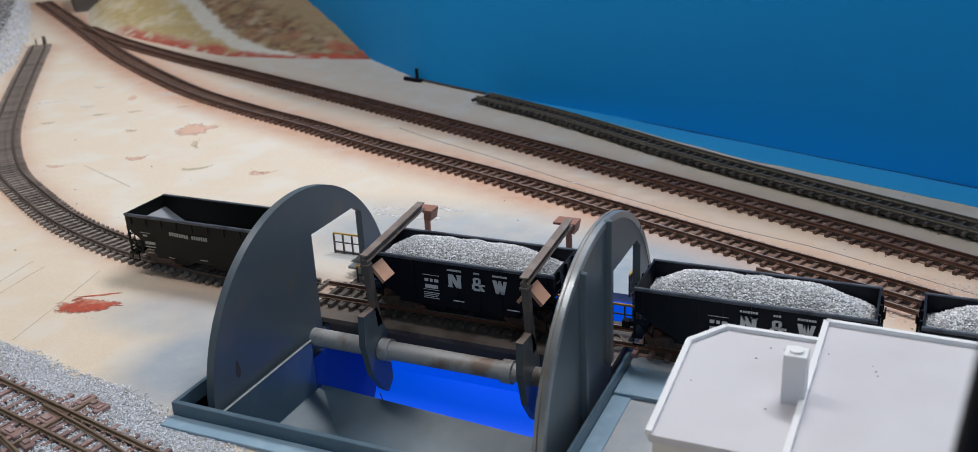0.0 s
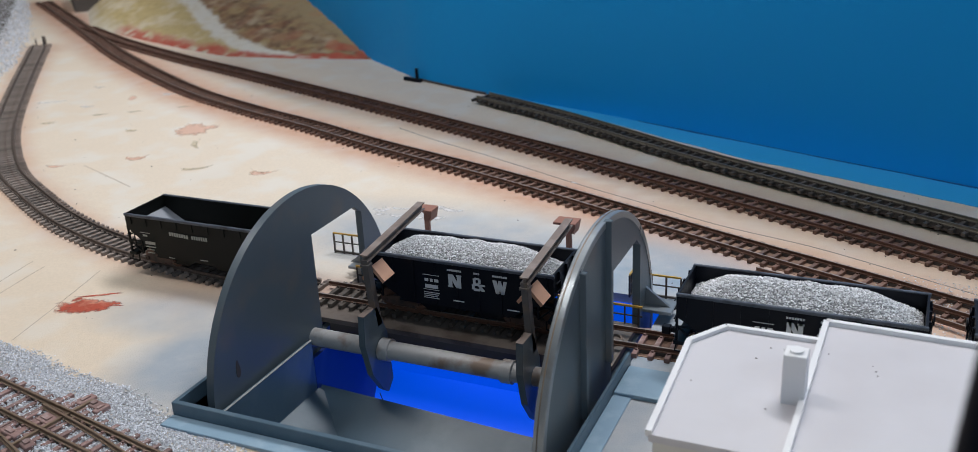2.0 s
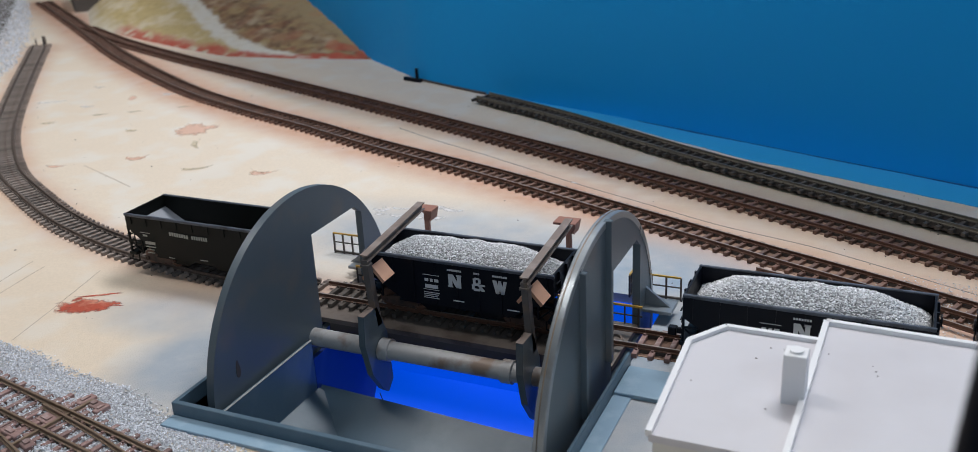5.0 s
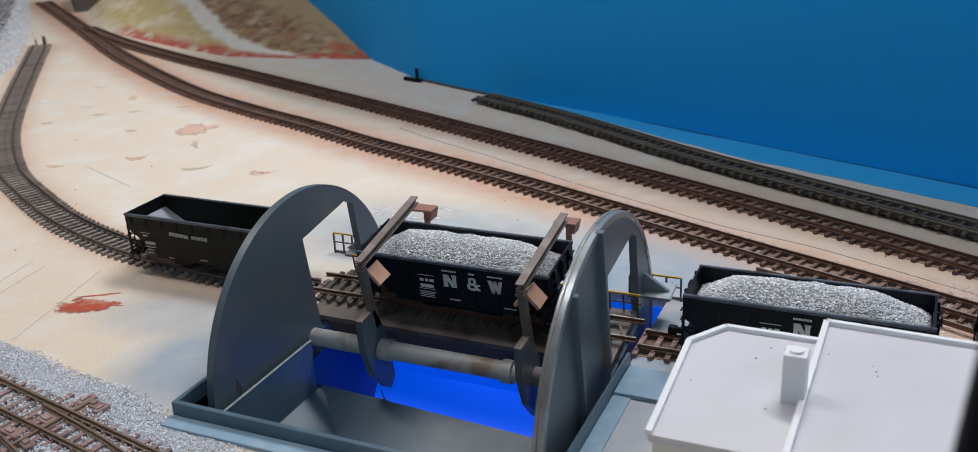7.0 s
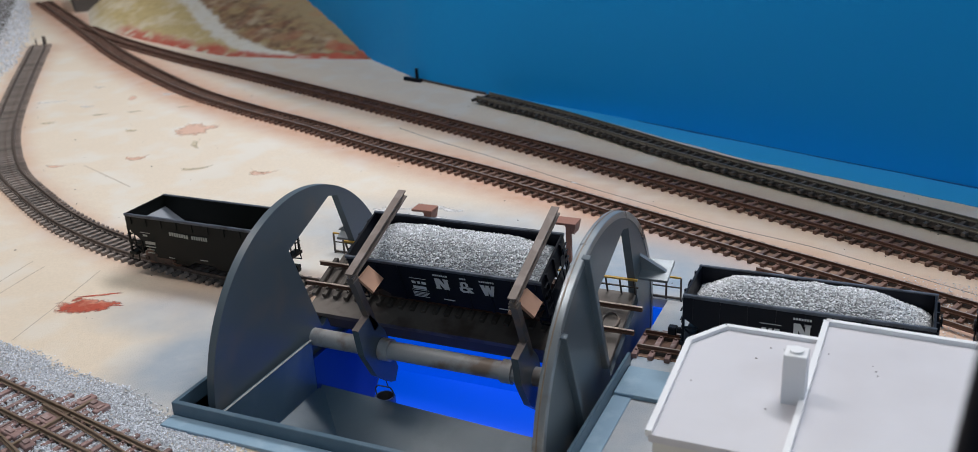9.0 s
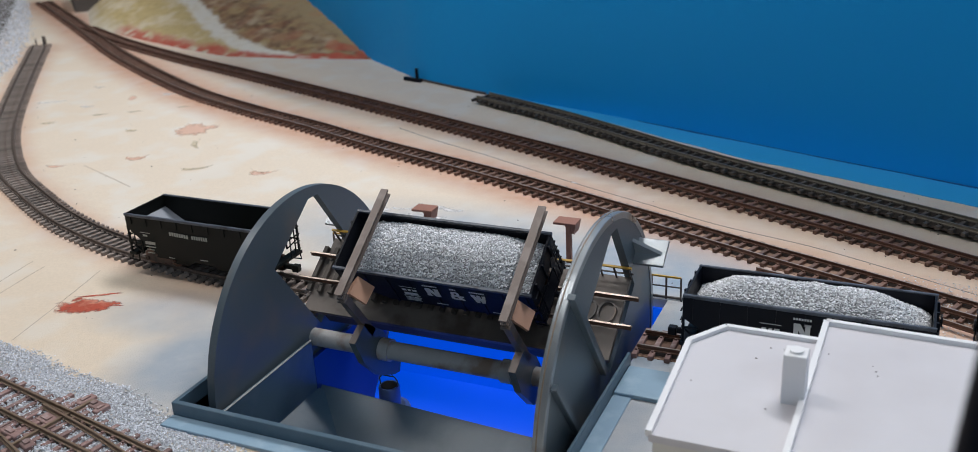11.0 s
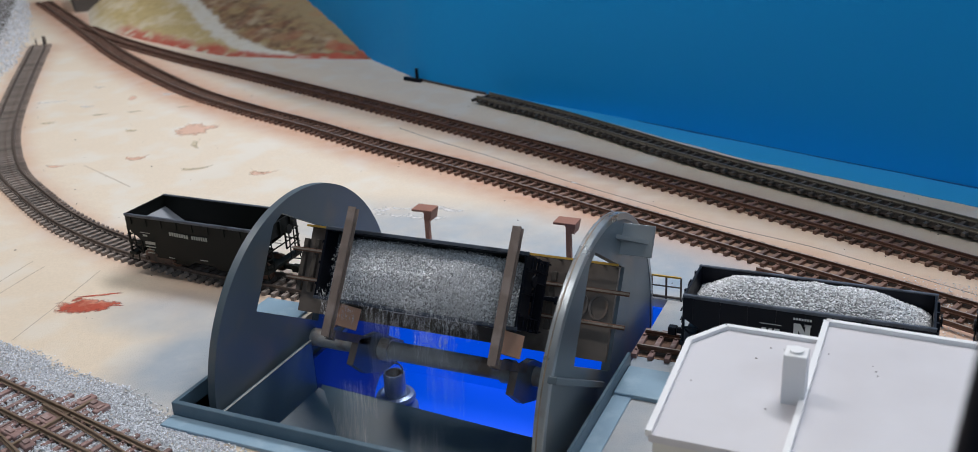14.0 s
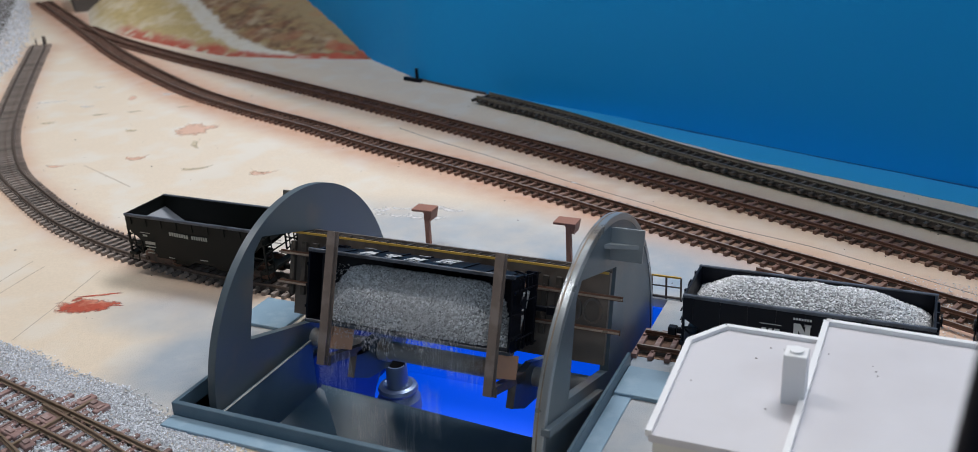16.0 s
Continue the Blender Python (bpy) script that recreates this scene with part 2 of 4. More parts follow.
def add_rails(parent, path, material, head, offs=(-0.00835, 0.00835), web=None):
    for o in offs:
        bm = bmesh.new()
        sweep(bm, path, o, RAIL_FOOT)
        r = part("rail", bm, material, parent)
        bm = bmesh.new()
        sweep(bm, path, o, RAIL_HEAD)
        part("rail_head", bm, head, r, "bare worn metal running surface")
        if web:
            bm = bmesh.new()
            sweep(bm, path, o, [(-0.0011, BOARD), (0.0011, BOARD), (0.0011, -0.0030), (-0.0011, -0.0030)])
            part("tie_web", bm, web, r, "plastic strip that joins the ties under the rail")


def track(name, label, pts, tie, rail, head, spacing=0.0085, z=0.0, strip=None):
    t = thing(name, label, "railway track", "model railway tracks", at=(0, 0, z))
    add_rails(t, spline(pts, 0.012), rail, head, web=M_DECK)
    # the strip's colour holds weathering and the shade of the tie gaps
    if strip:
        bm = bmesh.new()
        sweep(bm, spline(pts, 0.012), 0, [(-0.0125, 0), (0.0125, 0), (0.0125, 0.0003), (-0.0125, 0.0003)], BOARD)
        part("weathered_strip", bm, strip, t, "rust-brown weathering and dark shade tone between the ties")
    rng = random.Random(len(pts) * 7 + int(abs(pts[0][0]) * 1000))
    for p, d in spline(pts, spacing):
        o = new("tie", tie)
        o.parent = t
        o.location = (p.x + rng.uniform(-0.0003, 0.0003), p.y, 0)
        o.rotation_euler = (0, 0, math.atan2(d.y, d.x) + rng.uniform(-0.02, 0.02))
    return t


def stones(name, centres, size, material, rng, flat=0.75, long=1.5):
    """Many small angular stones as one mesh."""
    base = np.array([(1, 0, 0), (-1, 0, 0), (0, 1, 0), (0, -1, 0), (0, 0, 1), (0, 0, -1)], float)
    tri = np.array([(0, 2, 4), (2, 1, 4), (1, 3, 4), (3, 0, 4), (2, 0, 5), (1, 2, 5), (3, 1, 5), (0, 3, 5)])
    n = len(centres)
    sc = size * rng.uniform(0.55, 1.25, (n, 1, 1)) * np.stack([rng.uniform(1, long, n), rng.uniform(0.7, 1.1, n), rng.uniform(0.6, 1.0, n) * flat], 1)[:, None, :]
    v = (base[None] + rng.uniform(-0.28, 0.28, (n, 6, 3))) * sc
    a, b = rng.uniform(0, 2 * np.pi, n), rng.uniform(-0.7, 0.7, n)
    ca, sa, cb, sb = np.cos(a), np.sin(a), np.cos(b), np.sin(b)
    x, y, z = v[..., 0], v[..., 1], v[..., 2]
    x, z = cb[:, None] * x - sb[:, None] * z, sb[:, None] * x + cb[:, None] * z
    x, y = ca[:, None] * x - sa[:, None] * y, sa[:, None] * x + ca[:, None] * y
    v = np.stack([x, y, z], 2) + np.asarray(centres)[:, None, :]
    f = (tri[None] + 6 * np.arange(n)[:, None, None]).reshape(-1, 3)
    me = bpy.data.meshes.new(name)
    me.from_pydata(v.reshape(-1, 3).tolist(), [], f.tolist())
    me.materials.append(material)
    return me


# ---- the layout: board, backdrop, room ----
WALL = [(-1.6, 1.50), (-0.8, 0.90), (-0.55, 0.705), (-0.4075, 0.5943), (-0.3339, 0.539), (-0.2983, 0.5130), (-0.2155, 0.4780), (-0.1621, 0.4610), (-0.071, 0.4317), (0.0285, 0.3935), (0.1418, 0.3490), (0.2637, 0.303), (0.6, 0.175), (1.6, -0.2)]


def wall_y(x):
    return float(np.interp(x, [p[0] for p in WALL], [p[1] for p in WALL]))


T3 = [(-1.29, 0.905), (-1.10, 0.775), (-0.9187, 0.6488), (-0.7507, 0.5323), (-0.5453, 0.4096), (-0.4159, 0.3515), (-0.3149, 0.314), (-0.2241, 0.2763), (-0.0809, 0.2259), (0.0357, 0.1785), (0.1296, 0.1394), (0.1994, 0.1122), (0.2613, 0.0867), (0.34, 0.056)]
T2 = [(-0.98, 0.70), (-0.8312, 0.6192), (-0.654, 0.5406), (-0.5161, 0.4867), (-0.2934, 0.3964), (-0.1234, 0.3246), (0.0092, 0.2672), (0.1151, 0.2203), (0.2013, 0.1811), (0.262, 0.1517), (0.34, 0.115)]
BACK = [(-0.1925, 0.4450), (-0.0885, 0.3940), (0.0500, 0.3130), (0.1557, 0.2600), (0.2667, 0.2065), (0.34, 0.171)]
LOOP = [(-0.9476, 0.5756), (-0.7413, 0.3496), (-0.6116, 0.215), (-0.5052, 0.1253), (-0.4314, 0.0812), (-0.351, 0.0419), (-0.2736, 0.017), (-0.2104, 0.0064), (-0.1765, 0.0019), (-0.103, 0.0)]
PIT = (-0.0930, 0.0985, -0.140, 0.0565)


def layout_board():
    # one sheet with the dumper's pit cut through it, and the strength of the sprayed paint and shade tones at each
    # place
    xs = sorted(set([-2.6, -1.9, 1.0, 1.6, PIT[0], PIT[1]] + [round(-1.5 + 0.01 * i, 3) for i in range(211)]))
    ys = sorted(set([-0.9, -0.5, 1.2, 1.9, PIT[2], PIT[3]] + [round(-0.25 + 0.01 * i, 3) for i in range(121)]))
    gx, gy = np.meshgrid(xs, ys, indexing="ij")
    rust = np.zeros_like(gx)
    for pts, power, reach in ((T3, 0.80, 0.032), (T2, 0.55, 0.023), (LOOP, 0.62, 0.019)):
        for p, d in spline(pts, 0.012):
            rust = np.maximum(rust, power * np.clip(1.6 - np.hypot(gx - p.x, gy - p.y) / reach, 0, 1))
    for x, y, r in ((-0.18, -0.015, 0.035), (-0.92, 0.57, 0.04), (-0.80, 0.62, 0.05)):
        rust = np.maximum(rust, 0.35 * np.clip(1.5 - np.hypot(gx - x, gy - y) / r, 0, 1))
    grey = np.zeros_like(gx)
    for x, y, rx, ry, power in ((-0.06, 0.10, 0.11, 0.048, 0.62), (0.06, 0.09, 0.07, 0.045, 0.85), (-0.118, -0.095, 0.032, 0.045, 1.0), (-0.160, -0.055, 0.05, 0.022, 0.65), (0.13, -0.05, 0.05, 0.12, 0.9), (-0.12, 0.05, 0.05, 0.04, 0.2)):
        grey = np.maximum(grey, power * np.clip(1.7 - np.hypot((gx - x) / rx, (gy - y) / ry), 0, 1))
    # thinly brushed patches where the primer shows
    wear_falloff = np.array([[0.16 * max(0.0, noise.noise(Vector((x * 9, y * 9, 2))) + 0.5 * noise.noise(Vector((x * 34, y * 34, 5)))) for y in ys] for x in xs])
    # tanner towards the front; at the right rear the light's falloff is toned in
    wear_falloff = wear_falloff + 0.22 * np.clip((0.06 - gy) / 0.12, 0, 1) + 0.28 * np.clip(gx / 0.1, 0, 1) * np.clip((gy - 0.08) / 0.06, 0, 1)
    # grey band along the wall's foot paints the backdrop's shadow onto the board
    wall_at = np.interp(gx, [p[0] for p in WALL], [p[1] for p in WALL])
    grey = np.maximum(grey, 0.15 * np.clip(1.5 - (wall_at - gy) / 0.085, 0, 1) * np.clip((gx + 0.62) / 0.15, 0, 1))
    nx, ny = gx.shape
    top = np.stack([gx, gy, np.full_like(gx, BOARD)], 2).reshape(-1, 3)
    low = top - (0, 0, 0.012)
    faces, n = [], nx * ny
    inside = lambda i, j: PIT[0] - 1e-6 <= (xs[i] + xs[i + 1]) / 2 <= PIT[1] and PIT[2] <= (ys[j] + ys[j + 1]) / 2 <= PIT[3]
    solid = {(i, j) for i in range(nx - 1) for j in range(ny - 1) if not inside(i, j)}
    for i, j in sorted(solid):
        a, b, c, d = i * ny + j, (i + 1) * ny + j, (i + 1) * ny + j + 1, i * ny + j + 1
        faces += [(a, b, c, d), (d + n, c + n, b + n, a + n)]
        for (di, dj), (u, v) in (((-1, 0), (d, a)), ((1, 0), (b, c)), ((0, -1), (a, b)), ((0, 1), (c, d))):
            if (i + di, j + dj) not in solid:
                faces.append((u + n, v + n, v, u))
    me = bpy.data.meshes.new("ground")
    me.from_pydata(np.vstack([top, low]).tolist(), [], faces)
    for name, val in (("rust", rust), ("grey", grey), ("wear_falloff", wear_falloff)):
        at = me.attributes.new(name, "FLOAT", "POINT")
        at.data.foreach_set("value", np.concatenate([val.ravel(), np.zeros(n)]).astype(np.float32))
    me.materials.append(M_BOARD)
    tagged(new("ground", me), "cream painted plywood layout board with stains, overspray and painted shade", kind="structure")


def backdrop_wall():
    pts = [(p.x, p.y) for p, d in spline(WALL, 0.03)]
    bm = bmesh.new()
    lo = [bm.verts.new((x, y, BOARD)) for x, y in pts]
    hi = [bm.verts.new((x, y, 0.42)) for x, y in pts]
    lob = [bm.verts.new((x + 0.006, y + 0.012, BOARD)) for x, y in pts]
    hib = [bm.verts.new((x + 0.006, y + 0.012, 0.42)) for x, y in pts]
    for i in range(len(pts) - 1):
        for a, b in ((lo, hi), (hi, hib), (hib, lob), (lob, lo)):
            bm.faces.new((a[i], a[i + 1], b[i + 1], b[i]))
    for i in (0, -1):
        bm.faces.new((lo[i], hi[i], hib[i], lob[i]))
    structure("wall_backdrop", bm, M_WALL_BLUE, "smooth painted blue sky backdrop board", True)
    # paint that runs onto the board along the foot of the wall
    n = 60
    lo, hi = [], []
    for i in range(n + 1):
        x = -0.17 + 0.75 * i / n
        w = 0.040 * min(1, (i / n) * 3.0) * (1 + 0.08 * noise.noise(Vector((x * 25, 1, 0))))
        hi.append((x, wall_y(x)))
        lo.append((x, wall_y(x) - w))
    bm = bmesh.new()
    prism(bm, lo + hi[::-1], BOARD, BOARD + 0.0004, "z")
    structure("paint_edge", bm, M_BLUE_EDGE, "lighter blue paint strip along the foot of the backdrop")
    bm = bmesh.new()
    for i in range(80):
        x = -0.02 + 0.0075 * i
        w = 0.0006 + 0.0022 * max(0, noise.noise(Vector((x * 14, 0, 0))) + 0.1)
        bar(bm, (x, wall_y(x) - w / 2, BOARD + 0.0006), (x + 0.0076, wall_y(x + 0.0076) - w / 2, BOARD + 0.0006), w, 0.0006)
    structure("wall_joint", bm, mat("dark_blue_gap", (0.004, 0.07, 0.26), 0.7, bump=0), "dark crack between backdrop and board")


def hill():
    """Painted plaster hillside against the backdrop."""
    base = [(-1.30, 1.02), (-1.01, 0.734), (-0.94, 0.693), (-0.84, 0.654), (-0.70, 0.601), (-0.62, 0.577), (-0.51, 0.585), (-0.42, 0.600)]
    nu, nv = 420, 110
    g = []
    for i in range(nu + 1):
        u = i / nu
        x = -1.30 + 0.885 * u
        y0 = float(np.interp(x, [p[0] for p in base], [p[1] for p in base]))
        row = []
        for j in range(nv + 1):
            v = j / nv
            xx = x + 0.02 * v
            y1 = wall_y(xx) + 0.004
            y = y0 + (y1 - y0) * v
            top = float(np.interp(xx, [-1.3, -0.9, -0.75, -0.60, -0.56, -0.506, -0.455, -0.44, -0.41], [0.16, 0.10, 0.07, 0.047, 0.039, 0.026, 0.011, 0.007, 0.0]))
            z = BOARD + top * v ** 0.9 + 0.006 * v * (1 - v) * noise.noise(Vector((x * 22, y * 22, 0))) + 0.002 * min(1, 6 * v) * noise.noise(Vector((x * 90, y * 90, 4)))
            row.append((xx, y, max(z, BOARD - 0.001)))
        g.append(row)
    nj = nv + 1
    paint = {k: np.zeros((nu + 1) * nj, np.float32) for k in ("pale", "brown", "olive", "red", "dark")}
    soft = lambda d, w: min(1.0, max(0.0, 0.5 + d / w))
    for i in range(nu + 1):
        for j in range(nj):
            c = Vector(g[i][j])
            v = j / nv
            w = 0.022 * noise.noise(c * 45) + 0.014 * noise.noise(c * 160) + 0.010 * noise.noise(c * 420)
            # bands run down the slope from the upper end towards the track
            s = c.x + 0.8 * (v - 0.14) + w
            n = i * nj + j
            paint["pale"][n] = soft(s + 0.655, 0.030) * soft(-0.545 - s, 0.030) + 0.7 * soft(0.05 - v + 1.5 * w, 0.08)
            paint["brown"][n] = soft(s + 0.555, 0.035) * (0.75 + 0.5 * noise.noise(c * 70))
            paint["olive"][n] = soft(v - 0.70 + 4 * w, 0.30) * soft(s + 0.52, 0.05)
            paint["dark"][n] = soft(noise.noise(c * 30) + 0.6 * noise.noise(c * 110) - 0.25, 0.5) * soft(s + 0.52, 0.05) * 0.8
            red = 0.065 + 0.20 * max(0, 1 - abs(c.x + 0.455) / 0.07) + 0.10 * max(0, noise.noise(Vector((c.x * 16, 0, 7)))) + 1.2 * w
            streak = soft(noise.noise(c * 38 + Vector((0, 0, 9))) - 0.22, 0.25) * soft(s + 0.53, 0.05) * (0.12 + 0.55 * soft(c.x + 0.52, 0.10))
            paint["red"][n] = max(soft(red - v, 0.06) * soft(c.x + 0.90, 0.04) * soft(0.35 + noise.noise(c * 60), 0.5), streak)
    tone = mat("hill_paint", (0.50, 0.39, 0.19), 0.9, vary=0.30, scale=90, second=(0.62, 0.53, 0.37), spots=0.4, blotch=25, bump=0.5, fine=500,
               layers=(("pale", (0.70, 0.665, 0.60)), ("brown", (0.235, 0.125, 0.070)), ("dark", (0.13, 0.075, 0.045)), ("olive", (0.36, 0.27, 0.15)), ("red", (0.46, 0.095, 0.06))))
    h = thing("hillside", "painted plaster hillside in tan, brown and red against the backdrop", "hill")
    split = lambda i, j: g[i][j][0] + 0.8 * (j / nv - 0.14) < -0.60
    for name, label, first in (("tan_slope", "tan painted plaster slope with a pale path", True), ("brown_slope", "brown and red painted plaster slope", False)):
        me = bpy.data.meshes.new(name)
        me.from_pydata([p for row in g for p in row], [], [(i * nj + j, (i + 1) * nj + j, (i + 1) * nj + j + 1, i * nj + j + 1) for i in range(nu) for j in range(nv) if split(i, j) == first])
        for k, val in paint.items():
            at = me.attributes.new(k, "FLOAT", "POINT")
            at.data.foreach_set("value", np.clip(val, 0, 1))
        me.materials.append(tone)
        me.shade_smooth()
        o = tagged(new(name, me), label)
        o.parent = h


def room():
    bm = bmesh.new()
    box(bm, -3.0, 2.6, -2.6, 2.6, 1.6, 1.65)
    structure("ceiling", bm, M_PLASTER)
    for name, b in (("wall_south", (-3.0, 2.6, -2.65, -2.6, -0.8, 1.6)), ("wall_west", (-3.05, -3.0, -2.6, 2.6, -0.8, 1.6)),
                    ("wall_east", (2.6, 2.65, -2.6, 2.6, -0.8, 1.6)), ("wall_north", (-3.0, 2.6, 2.6, 2.65, -0.8, 1.6)), ("floor", (-3.0, 2.6, -2.6, 2.6, -0.85, -0.8))):
        bm = bmesh.new()
        box(bm, *b)
        structure(name, bm, M_PLASTER)


layout_board()
backdrop_wall()
hill()
room()

# ---- tracks ----
TIE = tie_mesh(M_TIE)
TIE_DARK = tie_mesh(M_TIEDARK)
TIE_GREY = tie_mesh(M_TIEGREY)
TIE_FRONT = tie_mesh(M_TIEFRONT)
track("main_track", "rust-brown model main line track with worn rails", T3, TIE, M_RAIL, M_RAILTOP, strip=M_STRIP)
track("second_track", "rust-brown model track beside the main line", T2, TIE, M_RAIL, M_RAIL, strip=M_STRIP)
track("back_track", "olive-brown model siding at the foot of the backdrop", BACK, TIE_DARK, M_RAILOLIVE, M_RAILOLIVE, z=0.003, strip=M_STRIPDARK)
bm = bmesh.new()
sweep(bm, spline(BACK[1:], 0.02), 0, [(-0.006, 0), (0.006, 0), (0.006, 0.003), (-0.006, 0.003)], BOARD)
tagged(part("track_riser", bm, M_DECK), "dark riser strip under the raised siding", "riser")
track("exit_track", "dark brown curved model track leading from the dumper", LOOP, TIE_GREY, M_RAILGREY, M_RAILGREY, 0.0072, strip=M_STRIPDARK)
track("entry_track", "rust-brown and pinkish model track leading into the dumper", [(0.0990, 0.0), (0.2, 0.0), (0.3, 0.0), (0.42, 0.0)], TIE_FRONT, M_RAIL, M_RAILTOP, strip=M_STRIP)

# ---- rotary dumper ----
def disc_part(parent, x0, x1, R=0.0885, up=0.001):
    """A wheel plate with the car opening, as a ring of quads between rim and opening."""
    hole = [(-0.0306, 0.0482), (0.0150, 0.0482), (0.0225, 0.0425), (0.0225, -0.012), (-0.0306, -0.012)]
    bm = bmesh.new()
    rim = [(PIVOT.y + R * math.cos(a), PIVOT.z + up + R * math.sin(a)) for a in (2 * math.pi * i / 120 for i in range(120))]
    # walk along the opening's outline so that each rim point meets an opening point
    per = []
    for (a, b), (c, d) in zip(hole, hole[1:] + hole[:1]):
        for k in range(12):
            per.append((a + (c - a) * k / 12, b + (d - b) * k / 12))
    cy, cz = -0.005, 0.018
    per.sort(key=lambda p: math.atan2(p[1] - cz, p[0] - cy))
    rim.sort(key=lambda p: math.atan2(p[1] - cz, p[0] - cy))
    layers = []
    for x in (x0, x1):
        layers.append(([bm.verts.new((x, *p)) for p in rim], [bm.verts.new((x, *p)) for p in per]))
    ang = lambda p: math.atan2(p[1] - cz, p[0] - cy)
    n, k = len(rim), len(per)
    for r, h in layers:
        i = j = 0
        while i < n or j < k:
            ai = ang(rim[i % n]) + (2 * math.pi if i >= n else 0)
            aj = ang(per[j % k]) + (2 * math.pi if j >= k else 0)
            if j >= k or (i < n and ai <= aj):
                bm.faces.new((r[i % n], r[(i + 1) % n], h[j % k]))
                i += 1
            else:
                bm.faces.new((r[i % n], h[(j + 1) % k], h[j % k]))
                j += 1
    (r0, h0), (r1, h1) = layers
    for i in range(n):
        bm.faces.new((r0[i], r0[(i + 1) % n], r1[(i + 1) % n], r1[i]))
    for j in range(k):
        bm.faces.new((h0[j], h0[(j + 1) % k], h1[(j + 1) % k], h1[j]))
    for v in bm.verts:
        v.co -= PIVOT
    return part("end_disc", bm, M_GREY, parent, "grey-blue end disc with a car-sized opening", True)


def local(bm):
    for v in bm.verts:
        v.co -= PIVOT
    return bm


CLAMPS = []


def dumper():
    d = thing("rotary_dumper", "grey rotary car dumper cradle with two end discs", "dumper", at=PIVOT)
    disc_part(d, -0.0862, -0.0819, 0.0881, -0.0012)
    bm = bmesh.new()
    prism(bm, [(-0.1068 + 0.0016 * math.cos(a) * (1 - 0.4 * math.sin(a)), 0.0045 + 0.0050 * math.sin(a)) for a in (2 * math.pi * k / 16 for k in range(16))], -0.0819, -0.0817, "x")
    part("paint_drip", local(bm), M_DECK, d, "dark brown drip mark")
    right = disc_part(d, 0.0871, 0.0914, 0.0890, 0.0010)
    # worn raised band round the rim of one disc
    for x0, x1, R, up in ((0.0867, 0.0918, 0.0893, 0.0010),):
        bm = bmesh.new()
        n = 120
        rings = [[bm.verts.new((x, r * math.cos(2 * math.pi * k / n), up + r * math.sin(2 * math.pi * k / n))) for k in range(n)] for x, r in ((x0, R - 0.0034), (x0, R - 0.0003), (x0 + 0.0004, R), (x1 - 0.0004, R), (x1, R - 0.0003), (x1, R - 0.0034))]
        for a, b in zip(rings, rings[1:] + rings[:1]):
            for k in range(n):
                bm.faces.new((a[k], a[(k + 1) % n], b[(k + 1) % n], b[k]))
        rim = part("rim_band", bm, M_RIM, d, "worn lighter rim band", True)
        bm = bmesh.new()
        rings = [[bm.verts.new((x, r * math.cos(2 * math.pi * k / n), up + r * math.sin(2 * math.pi * k / n))) for k in range(n)] for x, r in ((x0 + 0.0016, R - 0.001), (x0 + 0.0016, R + 0.0002), (x0 + 0.0022, R + 0.0002), (x0 + 0.0022, R - 0.001))]
        for a, b in zip(rings, rings[1:] + rings[:1]):
            for k in range(n):
                bm.faces.new((a[k], a[(k + 1) % n], b[(k + 1) % n], b[k]))
        part("edge_seam", bm, M_SEAM, rim, "tan worn seam round the rim's edge", True)
    for y, z0, z1 in ((-0.0375, 0.004, 0.0795), (-0.0755, -0.006, 0.0690)):
        bm = bmesh.new()
        box(bm, 0.0904, 0.0945, y - 0.0016, y + 0.0016, z0, z1, 0.0003)
        part("rib", local(bm), M_GREY, right)
    # shelf brackets on the outer faces
    for x0, x1 in ((0.0904, 0.1075), (-0.099, -0.0862)):
        bm = bmesh.new()
        box(bm, x0, x1, 0.0275, 0.0435, 0.0, 0.0018, 0.0002)
        xa, xb = (x0, x0 + 0.015) if x0 > 0 else (x1 - 0.015, x1)
        tip = [(xa, 0.0018), (xb, 0.0018), (xa, 0.013)] if x0 > 0 else [(xa, 0.0018), (xb, 0.0018), (xb, 0.013)]
        prism(bm, tip, 0.034, 0.036, "y")
        part("shelf_bracket", local(bm), M_RIM, d, "grey shelf bracket with a triangular gusset")
    # pivot tube with collars
    bm = bmesh.new()
    rod(bm, (-0.0819, PIVOT.y, PIVOT.z), (0.0872, PIVOT.y, PIVOT.z), 0.0052, 24)
    part("pivot_tube", local(bm), M_TUBE, d, "weathered grey tube along the pivot", True)
    for x in (-0.0345, 0.0385):
        bm = bmesh.new()
        rod(bm, (x - 0.003, PIVOT.y, PIVOT.z), (x + 0.003, PIVOT.y, PIVOT.z), 0.0064, 24)
        part("collar", local(bm), M_TUBE, d, "", True)
    # clamp arms that swing about the tube: upright with its plate, beam over the car and pad
    for x in (-0.0397, 0.0515):
        bm = bmesh.new()
        prism(bm, [(-0.0458, 0.0445), (-0.0415, 0.0450), (-0.0362, 0.003), (-0.0408, 0.003)], x - 0.0018, x + 0.0018, "x")
        box(bm, x - 0.0024, x + 0.0024, -0.0462, -0.0412, 0.0405, 0.0418)
        arm = part("clamp_arm", local(bm), M_RUSTGREY, d, "dark weathered steel clamp upright")
        CLAMPS.append(arm)
        bm = bmesh.new()
